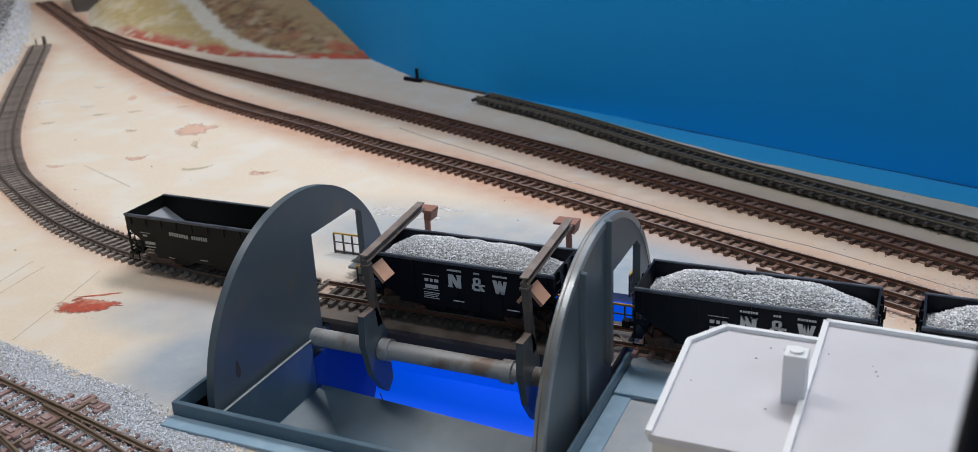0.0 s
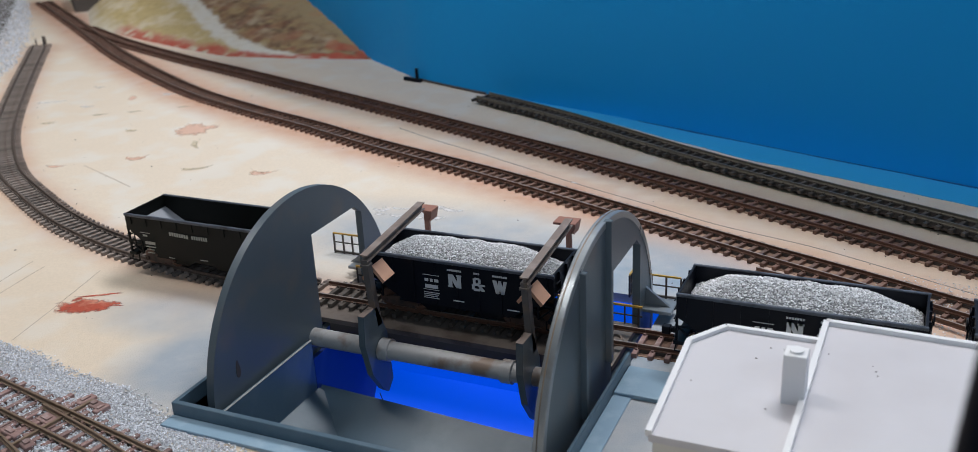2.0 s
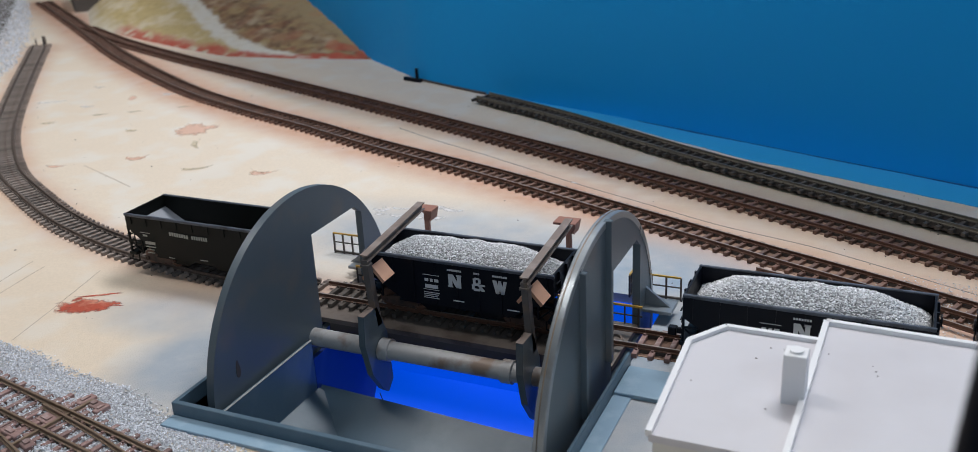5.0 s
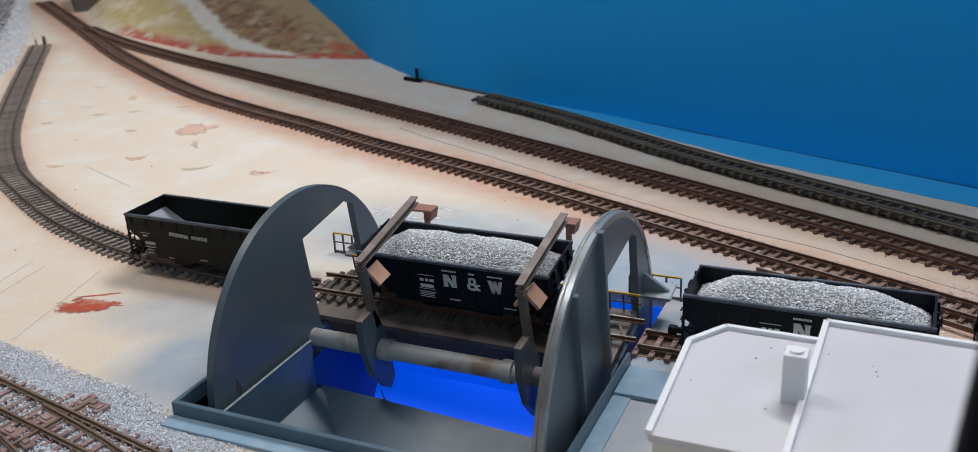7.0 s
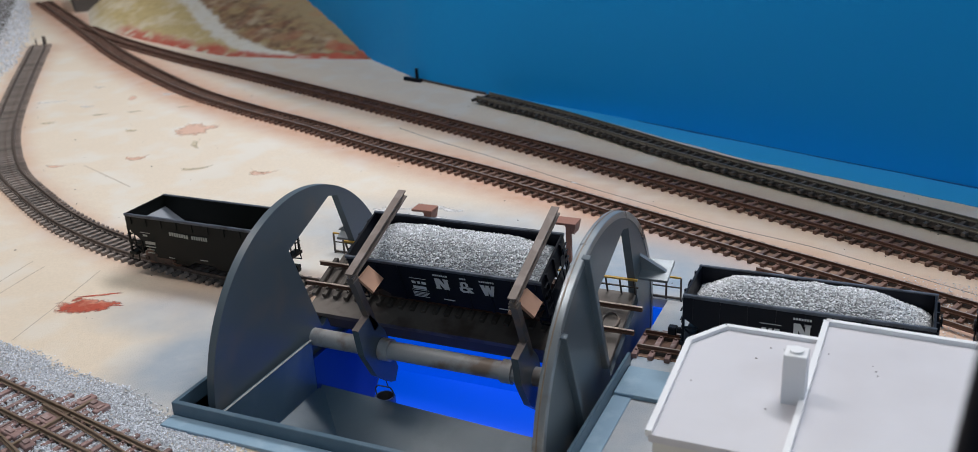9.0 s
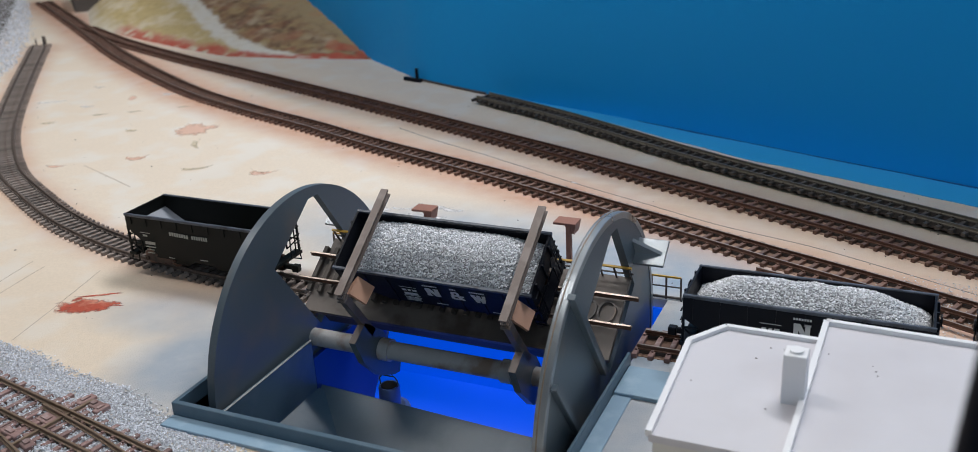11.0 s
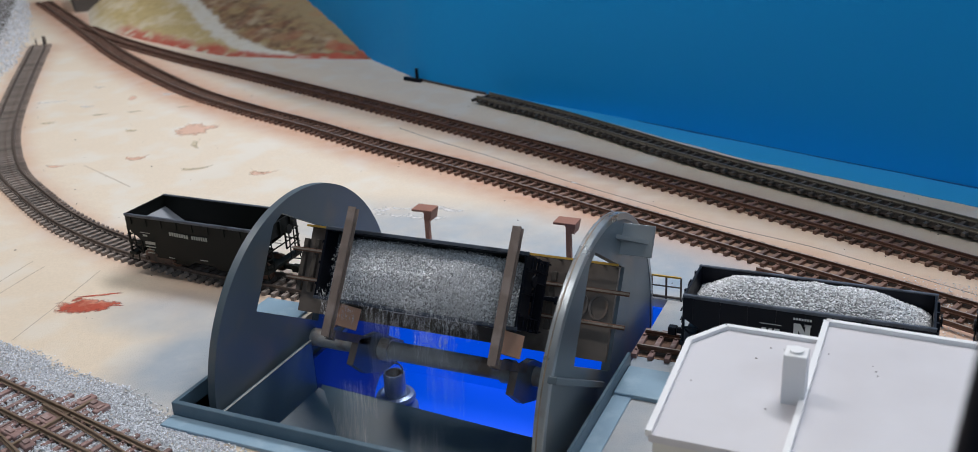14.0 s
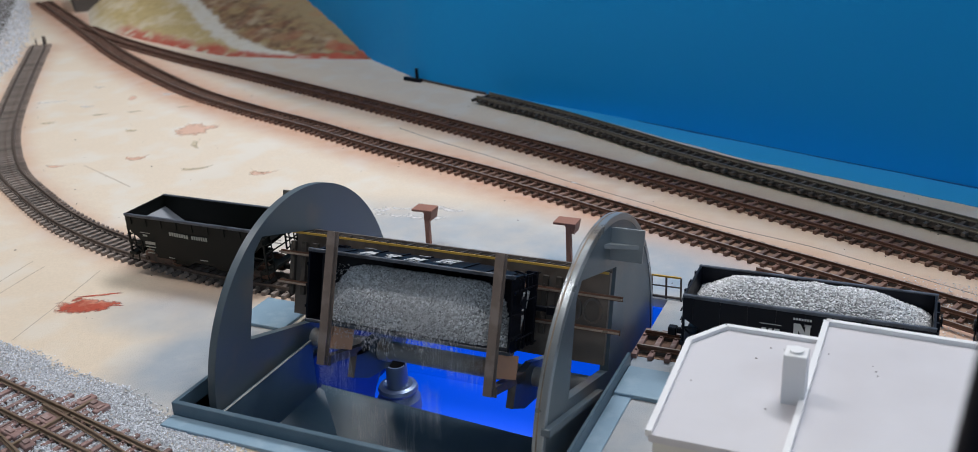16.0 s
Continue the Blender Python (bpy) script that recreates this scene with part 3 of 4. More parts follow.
        prism(bm, [(-0.0540, 0.0150), (-0.0405, 0.0150), (-0.0320, -0.004), (-0.0300, -0.035), (-0.0360, -0.0405), (-0.0404, -0.0367), (-0.0503, -0.0223), (-0.0555, -0.002)], x - 0.0020, x + 0.0018, "x")
        part("arm_plate", local(bm), M_GREY, arm, "grey weathered arm plate")
        bm = bmesh.new()
        box(bm, x - 0.0021, x + 0.0019, -0.0542, -0.0403, 0.0150, 0.0153)
        part("plate_edge", local(bm), M_BEAM, arm, "worn brown plate edge")
        bm = bmesh.new()
        for off, w, h in ((-0.0018, 0.0044, 0.0007), (0.0, 0.0012, 0.0030), (0.0018, 0.0044, 0.0007)):
            bar(bm, (x, -0.0455, 0.0452 + off), (x, 0.0213, 0.0514 + off), w, h)
        part("clamp_bar", local(bm), M_BEAM, arm, "brown-grey steel clamp beam")
        bm = bmesh.new()
        prism(bm, [(x - 0.0005, 0.0380), (x + 0.0068, 0.0298), (x + 0.0055, 0.0284), (x - 0.0005, 0.0352), (x - 0.0065, 0.0284), (x - 0.0078, 0.0298)], -0.0378, -0.0265, "y")
        part("clamp_pad", local(bm), M_PAD, arm, "tan folded clamp pad")
    # deck with its girder, rails and ties
    bm = bmesh.new()
    box(bm, -0.0925, 0.0905, -0.0265, 0.0225, -0.0085, -0.0055)
    part("deck", local(bm), M_DECKPLATE, d, "brown-grey deck plate")
    for y0, y1 in ((-0.0262, -0.0235), (0.018, 0.021)):
        bm = bmesh.new()
        box(bm, -0.0800, 0.0840, y0, y1, -0.0165, -0.0085)
        part("girder", local(bm), M_DECK, d)
    path = [(Vector((x, 0, 0)), Vector((1, 0, 0))) for x in (-0.101, 0.0, 0.0987)]
    for o in (-0.00835, 0.00835):
        bm = bmesh.new()
        sweep(bm, path, o, RAIL_FOOT)
        r = part("rail", local(bm), M_RAIL, d)
        bm = bmesh.new()
        sweep(bm, path, o, RAIL_HEAD)
        part("rail_head", local(bm), M_RAILTOP, r)
    for x in (0.0725, 0.0830):
        bm = bmesh.new()
        n = 28
        for k in range(n):
            a, b = 2 * math.pi * k / n, 2 * math.pi * (k + 1) / n
            bar(bm, (x + 0.0045 * math.cos(a), 0.006 * math.sin(a), -0.0048), (x + 0.0045 * math.cos(b), 0.006 * math.sin(b), -0.0048), 0.0012, 0.0016)
        part("lifting_ring", local(bm), M_RUSTGREY, d, "rusty oval ring on the deck end")
    for i in range(23):
        o = new("tie", TIE_DARK)
        o.parent = d
        o.location = Vector((-0.0935 + i * 0.0072, 0, 0)) - PIVOT
    # handrail on the far edge
    bm = bmesh.new()
    bar(bm, (-0.089, 0.0215, 0.0058), (0.0930, 0.0215, 0.0058), 0.0011, 0.0011)
    part("handrail", local(bm), M_YELLOW, d, "yellow painted handrail")
    for i in range(24):
        bm = bmesh.new()
        x = -0.0885 + i * 0.0078
        box(bm, x - 0.0004, x + 0.0004, 0.0211, 0.0219, -0.0055, 0.0055)
        part("post", local(bm), M_DECK, d)
    bm = bmesh.new()
    bar(bm, (-0.089, 0.0215, 0.0), (0.0930, 0.0215, 0.0), 0.0007, 0.0007)
    part("mid_rail", local(bm), M_DECK, d)
    return d


DUMPER = dumper()


def bin_and_pit():
    b = thing("unloading_bin", "blue-grey unloading bin and pit frame under the dumper", "bin")
    def add(name, boxes, material, label="", poly=()):
        bm = bmesh.new()
        for x in boxes:
            box(bm, *x, 0.0003)
        for p, lo, hi, ax in poly:
            prism(bm, p, lo, hi, ax)
        return part(name, bm, material, b, label)
    add("front_wall", [(-0.0945, 0.106, -0.1430, -0.1400, -0.03, 0.0035)], M_BIN)
    add("front_flange", [(-0.0945, 0.106, -0.1525, -0.1430, BOARD, BOARD + 0.002)], M_BINLIGHT, "pale blue-grey front flange")
    add("left_wall", [(-0.0952, -0.0930, -0.1400, -0.112, -0.03, 0.0030)], M_BIN)
    add("inner_wall", [(-0.0805, -0.0780, -0.140, -0.048, -0.09, -0.0090)], M_BIN)
    # the top edge's highlight, set as a strip of pale colour
    add("edge_trim", [(-0.0790, -0.0778, -0.140, -0.048, -0.0090, -0.0083)], M_TRIM, "pale highlight line along the bin wall's edge")
    add("inner_wall", [(0.0830, 0.0852, -0.136, -0.048, -0.09, -0.0085)], M_BIN)
    add("right_wall", [(0.0978, 0.0996, -0.1385, -0.0230, -0.05, 0.0026)], M_BIN)
    # hopper slopes
    slope = add("back_slope", [], M_BIN, "", [([(-0.0465, -0.0410), (-0.0445, -0.0400), (-0.096, -0.0637), (-0.098, -0.0650)], -0.078, 0.083, "x")])
    # the rear rim runs slightly askew to the track
    for v in slope.data.vertices:
        v.co.y += 0.0015 - 0.0685 * (v.co.x + 0.078)
    add("front_slope", [], M_BIN, "", [([(-0.136, -0.03), (-0.1385, -0.03), (-0.094, -0.066), (-0.092, -0.066)], -0.078, 0.083, "x")])
    add("left_slope", [], M_BIN, "", [([(-0.078, -0.040), (-0.078, -0.042), (-0.024, -0.0668), (-0.024, -0.0648)], -0.136, -0.0465, "y")])
    add("right_slope", [], M_BIN, "", [([(0.083, -0.040), (0.083, -0.042), (0.029, -0.0668), (0.029, -0.0648)], -0.136, -0.0465, "y")])
    # side plate toned dark blue for shade beyond the bin, pit floor and glowing sheets
    add("side_plate", [], M_PITSHADE, "pit side plate toned dark blue as in shade", [([(-0.0480, -0.0205), (-0.0480, -0.084), (0.0070, -0.084), (0.0344, -0.040), (0.0460, -0.0205)], -0.0805, -0.0780, "x")])
    bm = bmesh.new()
    box(bm, PIT[0], PIT[1], PIT[2], PIT[3], -0.128, -0.126)
    structure("pit_floor", bm, M_BIN)
    tray = thing("backlit_tray", "bright blue glowing plastic tray in the pit", "tray")
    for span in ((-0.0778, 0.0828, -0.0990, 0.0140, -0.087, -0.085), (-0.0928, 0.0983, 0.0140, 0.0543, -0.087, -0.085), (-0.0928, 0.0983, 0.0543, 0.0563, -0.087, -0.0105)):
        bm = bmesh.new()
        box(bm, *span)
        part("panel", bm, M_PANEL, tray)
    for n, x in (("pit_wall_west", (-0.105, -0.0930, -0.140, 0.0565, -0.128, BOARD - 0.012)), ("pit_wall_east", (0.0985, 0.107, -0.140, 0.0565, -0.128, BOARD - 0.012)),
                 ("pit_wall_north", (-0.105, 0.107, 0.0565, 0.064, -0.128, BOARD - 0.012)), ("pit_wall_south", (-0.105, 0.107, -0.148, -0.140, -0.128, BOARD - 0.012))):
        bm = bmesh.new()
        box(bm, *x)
        structure(n, bm, M_PITSHADE)
    # pieces beside the right wall
    add("side_tray", [(0.0996, 0.1088, -0.150, -0.0500, BOARD, BOARD + 0.0008)], M_BINLIGHT, "pale blue side tray")
    add("side_platform", [(0.0998, 0.128, -0.0535, -0.0265, BOARD, BOARD + 0.0022)], M_BINLIGHT, "pale blue side platform")
    add("side_platform", [(-0.128, -0.0955, -0.050, -0.0180, BOARD, BOARD + 0.002)], M_BINLIGHT, "pale blue side platform")
    add("edge_beam", [(0.0925, 0.0972, -0.132, -0.030, -0.030, -0.026)], M_RUSTGREY, "brown edge beam beside the disc")


bin_and_pit()


# ---- hopper cars ----
def hopper_car(name, label, body_mat, edge_mat, short_ribs=False, L=0.1135, W=0.0365, H=0.0365):
    c = thing(name, label, "hopper car", "hopper cars")
    w, l = W / 2, L / 2
    t = 0.0011
    zs = 0.0095
    ze = 0.0275 if short_ribs else 0.0240
    for s in (-1, 1):
        bm = bmesh.new()
        poly = [(-l, H), (l, H), (l, ze), (l - 0.024, zs), (-l + 0.024, zs), (-l, ze)]
        prism(bm, poly, s * w, s * (w - t), "y")
        side = part("side", bm, body_mat, c)
        for i in range(9):
            bm = bmesh.new()
            x = -l + 0.004 + i * (L - 0.008) / 8
            zb = ze if i in (0, 8) else (0.0185 if i in (1, 7) else zs)
            box(bm, x - 0.0008, x + 0.0008, s * w, s * (w + 0.0006), H - 0.0065 if short_ribs else zb, H - 0.001)
            part("side_rib", bm, body_mat, side)
        bm = bmesh.new()
        box(bm, -l - 0.0004, l + 0.0004, s * w - 0.0007, s * w + 0.0011, H - 0.0012, H + 0.0006, 0.0003)
        part("top_rail", bm, edge_mat, side)
    for s in (-1, 1):
        bm = bmesh.new()
        a, b = sorted((s * l, s * (l - t)))
        box(bm, a, b, -w + t, w - t, ze, H + 0.0004)
        for k in range(3):
            y = -0.011 + 0.011 * k
            e0, e1 = sorted((s * l, s * (l + 0.0012)))
            box(bm, e0, e1, y - 0.0007, y + 0.0007, ze, H)
        part("end_wall", bm, body_mat, c)
        # slope sheet
        bm = bmesh.new()
        zt = ze + 0.0015
        prism(bm, [(s * (l - 0.001), zt), (s * (l - 0.001), zt - 0.0013), (s * (l - 0.034), 0.0085), (s * (l - 0.034), 0.0098)], -w + t, w - t, "y")
        part("slope_sheet", bm, M_LITSLOPE if short_ribs else body_mat, c)
        # end sill, ladder and posts
        bm = bmesh.new()
        e0, e1 = sorted((s * (l - 0.004), s * (l + 0.0015)))
        box(bm, e0, e1, -w, w, 0.0085, 0.0105)
        box(bm, *sorted((s * (l - 0.035), s * l)), -0.003, 0.003, 0.0075, 0.0095)
        for y in (-w + 0.001, w - 0.001):
            bar(bm, (s * l, y, 0.010), (s * l, y, ze), 0.0011, 0.0011, (0, 1, 0))
            bar(bm, (s * (l - 0.0095), y, 0.010), (s * (l - 0.0095), y, ze - 0.006), 0.0009, 0.0009, (0, 1, 0))
            bar(bm, (s * (l - 0.0095), y, 0.010), (s * l, y, 0.0185), 0.0008, 0.0008)
            bar(bm, (s * (l - 0.0095), y, 0.0185), (s * l, y, 0.0185), 0.0008, 0.0008)
            for k in range(5):
                box(bm, *sorted((s * (l + 0.001), s * (l + 0.0017))), y - (0.0055 if y > 0 else 0), y + (0 if y > 0 else 0.0055), 0.012 + 0.005 * k, 0.0125 + 0.005 * k)
            bar(bm, (s * (l + 0.0014), y - (0.0055 if y > 0 else -0.0055), 0.0085), (s * (l + 0.0014), y - (0.0055 if y > 0 else -0.0055), 0.033), 0.0006, 0.0006, (0, 1, 0))
            bar(bm, (s * l, y, 0.0095), (s * (l + 0.001), y, 0.0045), 0.0006, 0.0006, (0, 1, 0))
            bar(bm, (s * (l - 0.005), y, 0.0095), (s * (l - 0.005), y, 0.0045), 0.0006, 0.0006, (0, 1, 0))
            bar(bm, (s * (l - 0.005), y, 0.0045), (s * (l + 0.001), y, 0.0045), 0.0006, 0.0006)
        # brake wheel and shaft
        bar(bm, (s * (l + 0.002), 0.006, 0.010), (s * (l + 0.002), 0.006, 0.030), 0.0006, 0.0006, (0, 1, 0))
        rod(bm, (s * (l + 0.0022), 0.006, 0.0295), (s * (l + 0.0030), 0.006, 0.0295), 0.0030, 14)
        bar(bm, (s * (l + 0.0006), -w, 0.0215), (s * (l + 0.0006), w, 0.0215), 0.0007, 0.0007)
        part("end_frame", bm, body_mat, c, "open end frame with grab irons")
        bm = bmesh.new()
        box(bm, *sorted((s * l, s * (l + 0.010))), -0.0012, 0.0012, 0.0055, 0.0085, 0.0003)
        box(bm, *sorted((s * (l + 0.007), s * (l + 0.0115))), -0.0024, 0.0018, 0.0045, 0.0090, 0.0004)
        part("coupler", bm, body_mat, c)
        # truck
        xc = s * (l - 0.0185)
        tr = new("truck")
        tr.parent = c
        for y in (-0.0125, 0.0125):
            bm = bmesh.new()
            prism(bm, [(xc - 0.0125, 0.0050), (xc - 0.0105, 0.0072), (xc - 0.004, 0.0088), (xc + 0.004, 0.0088), (xc + 0.0105, 0.0072), (xc + 0.0125, 0.0050), (xc + 0.0095, 0.0040), (xc + 0.004, 0.0028), (xc - 0.004, 0.0028), (xc - 0.0095, 0.0040)], y - 0.001, y + 0.001, "y")
            for q in (-1, 1):
                rod(bm, (xc + q * 0.0100, y - 0.0018, 0.0052), (xc + q * 0.0100, y + 0.0018, 0.0052), 0.0014, 10)
            part("side_frame", bm, M_TRUCK, tr)
        bm = bmesh.new()
        box(bm, xc - 0.002, xc + 0.002, -0.0125, 0.0125, 0.0045, 0.0085)
        part("bolster", bm, M_TRUCK, tr)
        for q in (-1, 1):
            bm = bmesh.new()
            x = xc + q * 0.0100
            rod(bm, (x, -0.0120, 0.0052), (x, 0.0120, 0.0052), 0.0009, 8)
            for y in (-1, 1):
                rod(bm, (x, y * 0.0072, 0.0052), (x, y * 0.0097, 0.0052), 0.0052, 20)
                rod(bm, (x, y * 0.0067, 0.0052), (x, y * 0.0073, 0.0052), 0.0059, 20)
            part("wheelset", bm, M_RAIL, tr, "", True)
    # bottom bays and centre sill
    for x in (-0.017, 0.017):
        bm = bmesh.new()
        prism(bm, [(x - 0.015, zs), (x + 0.015, zs), (x + 0.005, 0.0032), (x - 0.005, 0.0032)], -0.0125, 0.0125, "y")
        part("discharge_bay", bm, body_mat, c)
    bm = bmesh.new()
    box(bm, -l + 0.02, l - 0.02, -w + t, w - t, zs - 0.001, zs)
    part("floor_plate", bm, body_mat, c)
    return c


def lettering(c, W=0.0365):
    """Railway markings on both sides as plain white shapes."""
    for s in (-1, 1):
        y = s * (W / 2 + 0.0009)
        def mark(name, polys):
            bm = bmesh.new()
            for p in polys:
                prism(bm, [(-s * (a + 0.0068), z) for a, z in p], y, y + s * 0.00012, "y")
            part(name, bm, M_WHITE, c, "plain white side marking")
        def r(x0, x1, z0, z1):
            return [(x0, z0), (x1, z0), (x1, z1), (x0, z1)]
        z = 0.0224
        def shapes(x, z, rows):
            return [[(x + a, z + b) for a, b in row] for row in rows]
        mark("marking", shapes(-0.0108, z, [r(0, 0.0023, 0, 0.0078), r(0.0053, 0.0076, 0, 0.0078), [(0.0004, 0.0078), (0.003, 0.0078), (0.0072, 0), (0.0046, 0)], r(-0.0004, 0.0027, 0, 0.0010), r(0.0049, 0.008, 0.0068, 0.0078)]))
        mark("marking", shapes(0.0032, z, [r(0.0010, 0.0048, 0, 0.0014), r(0.0000, 0.0017, 0.0007, 0.0036), r(0.0010, 0.0042, 0.0030, 0.0044), r(0.0008, 0.0024, 0.0040, 0.0072), r(0.0016, 0.0046, 0.0066, 0.0078), r(0.0038, 0.0053, 0.0046, 0.0072), [(0.0026, 0.0046), (0.0042, 0.0046), (0.0078, 0.0004), (0.0058, 0.0)], r(0.0052, 0.0076, 0.0030, 0.0042), r(0.0044, 0.0058, 0.0006, 0.0026)]))
        mark("marking", shapes(0.0155, z, [[(0, 0.0078), (0.0024, 0.0078), (0.0036, 0), (0.0018, 0)], [(0.0018, 0), (0.0036, 0), (0.0050, 0.0078), (0.0034, 0.0078)], [(0.0034, 0.0078), (0.0050, 0.0078), (0.0066, 0), (0.0048, 0)], [(0.0048, 0), (0.0066, 0), (0.0084, 0.0078), (0.0064, 0.0078)]]))
        for x0, x1 in ((-0.0112, -0.0022), (0.0045, 0.0090), (0.0155, 0.0255)):
            mark("name_bar", [r(x0 + 0.00125 * k, x0 + 0.00125 * k + 0.00095, 0.0320, 0.0331) for k in range(int((x1 - x0) / 0.00125))])
        mark("number_bar", [r(-0.0265, -0.0165, 0.0278, 0.0281), r(-0.0255, -0.0232, 0.0240, 0.0258), r(-0.0222, -0.0205, 0.0240, 0.0258), r(-0.0196, -0.0170, 0.0240, 0.0258)])
        mark("number_bar", [r(-0.0255, -0.0175, 0.0200, 0.0222), r(-0.0265, -0.0165, 0.0190, 0.0193)])
        mark("data_bar", [r(-0.0265, -0.0165, 0.0172, 0.0176), r(-0.0265, -0.0172, 0.0161, 0.0165), r(-0.0265, -0.0180, 0.0150, 0.0154), r(-0.0265, -0.0172, 0.0139, 0.0143)])
        mark("data_bar", [r(-0.0085, -0.0020, 0.0142, 0.0149)])
        mark("data_bar", [r(0.0235, 0.0305, 0.0135, 0.0142)])


def plain_lettering(c, W=0.0365):
    """Pale lettering bars on the empty car."""
    for s in (-1, 1):
        y = s * (W / 2 + 0.0009)
        def mark(name, polys):
            bm = bmesh.new()
            for x0, x1, z0, z1 in polys:
                prism(bm, [(-s * (x0 + 0.004), z0), (-s * (x1 + 0.004), z0), (-s * (x1 + 0.004), z1), (-s * (x0 + 0.004), z1)], y, y + s * 0.00012, "y")
            part(name, bm, M_PALE, c, "pale lettering bar")
        mark("name_bar", [(-0.0216 + 0.0019 * k, -0.0216 + 0.0019 * k + 0.0014, 0.0262 - 0.0001 * k, 0.0287 - 0.0001 * k) for k in range(8)])
        mark("name_bar", [(-0.0042 + 0.0018 * k, -0.0042 + 0.0018 * k + 0.0013, 0.0256, 0.0280) for k in range(7)])
        mark("number_bar", [(-0.0455, -0.0375, 0.0255, 0.0259), (-0.0435, -0.0400, 0.0232, 0.0244)])
        mark("number_bar", [(-0.0425, -0.0345, 0.0180, 0.0200), (-0.0425, -0.0345, 0.0160, 0.0168), (-0.0420, -0.0360, 0.0142, 0.0147)])
        mark("data_bar", [(-0.0420, -0.0365, 0.0120, 0.0125), (-0.0250, -0.0205, 0.0105, 0.0110), (0.0000, 0.0060, 0.0120, 0.0126)])


def heap(x, y, H, L=0.111, W=0.0335):
    """Height of the load's surface inside a car."""
    u, v = min(1, abs(x) / (L / 2)), min(1, abs(y) / (W / 2))
    return H - 0.0095 + (0.0142 * (1 - 0.62 * v ** 2) + 0.0010 * (y < 0)) * (1 - 1.05 * max(0, (u - 0.45) / 0.55) ** 2) + 0.0012 * noise.noise(Vector((x * 90, y * 90, 3)))


def load_mesh(seed, lo=-1.0, hi=1.0, H=0.0365, sink=0.0, per=0.00074):
    """The surface stones of a load between two fractions of the car's width."""
    rng = np.random.default_rng(seed)
    cs = []
    for i in range(int(0.109 / per)):
        for j in range(int(0.0328 / per)):
            x, y = -0.0545 + (i + rng.random()) * per, -0.0164 + (j + rng.random()) * per
            if lo <= y / 0.0164 <= hi:
                cs.append((x, y, heap(x, y, H) - sink + rng.uniform(-0.0006, 0.0003)))
    return stones("gravel", cs, 0.00070, M_GRAVEL, rng, long=1.35)


def load_core(c, H=0.0365, sink=0.0):
    bm = bmesh.new()
    nx, ny = 40, 12
    g = [[bm.verts.new((-0.0553 + 0.1106 * i / nx, -0.0171 + 0.0342 * j / ny, heap(-0.0553 + 0.1106 * i / nx, -0.0171 + 0.0342 * j / ny, H) - 0.0008 - sink)) for j in range(ny + 1)] for i in range(nx + 1)]
    for i in range(nx):
        for j in range(ny):
            bm.faces.new((g[i][j], g[i + 1][j], g[i + 1][j + 1], g[i][j + 1]))
    part("core", bm, mat("gravel_core", (0.3, 0.3, 0.31), 0.8, vary=0.4, scale=900, bump=0.5), c)


CAR = hopper_car("hopper_car", "black open hopper car with white side markings, loaded with gravel", M_BLACK, M_BLACKEDGE)
lettering(CAR)
CAR_DUMP = CAR
CAR_NEXT = copy_thing(CAR, pose(0.1567, 0, 0))
CAR_LAST = copy_thing(CAR, pose(0.2893, 0, 0))
LOAD = thing("gravel_load", "heaped light grey gravel load in a hopper car", "gravel", "gravel loads", "stuff")
o = new("stones", load_mesh(11))
o.parent = LOAD
load_core(LOAD)
LOAD_NEXT = copy_thing(LOAD, pose(0.1567, 0, 0))
LOAD_LAST = copy_thing(LOAD, pose(0.2893, 0, 0))
EMPTY_CAR = hopper_car("hopper_car", "dark green-black empty hopper car with pale side lettering bars", M_GREENBLACK, M_BLACKEDGE, True, L=0.1055)
plain_lettering(EMPTY_CAR)
EMPTY_CAR.matrix_world = pose(-0.184, 0.0058, 0, 0, 0, 0)


# ---- trackside things ----
def stop_post(x, y, h):
    p = thing("stop_post", "rust-brown steel post with a slanted plate on top", "post", "stop posts", at=(x, y, BOARD))
    bm = bmesh.new()
    box(bm, -0.0016, 0.0016, -0.0016, 0.0016, 0, h - 0.0015, 0.0002)
    part("stem", bm, M_BROWN, p)
    bm = bmesh.new()
    box(bm, -0.0085, 0.0062, -0.0055, 0.0055, h - 0.0016, h, 0.0002)
    prism(bm, [(-0.0030, h - 0.0016), (0.0060, h - 0.0016), (0.0030, h - 0.0085), (0.0, h - 0.0085)], -0.0012, 0.0012, "y")
    prism(bm, [(0.0030, h - 0.0016), (0.0062, h - 0.0016), (0.0050, h - 0.0075)], -0.0050, 0.0050, "y")
    part("plate", bm, M_BROWN, p)
    return p


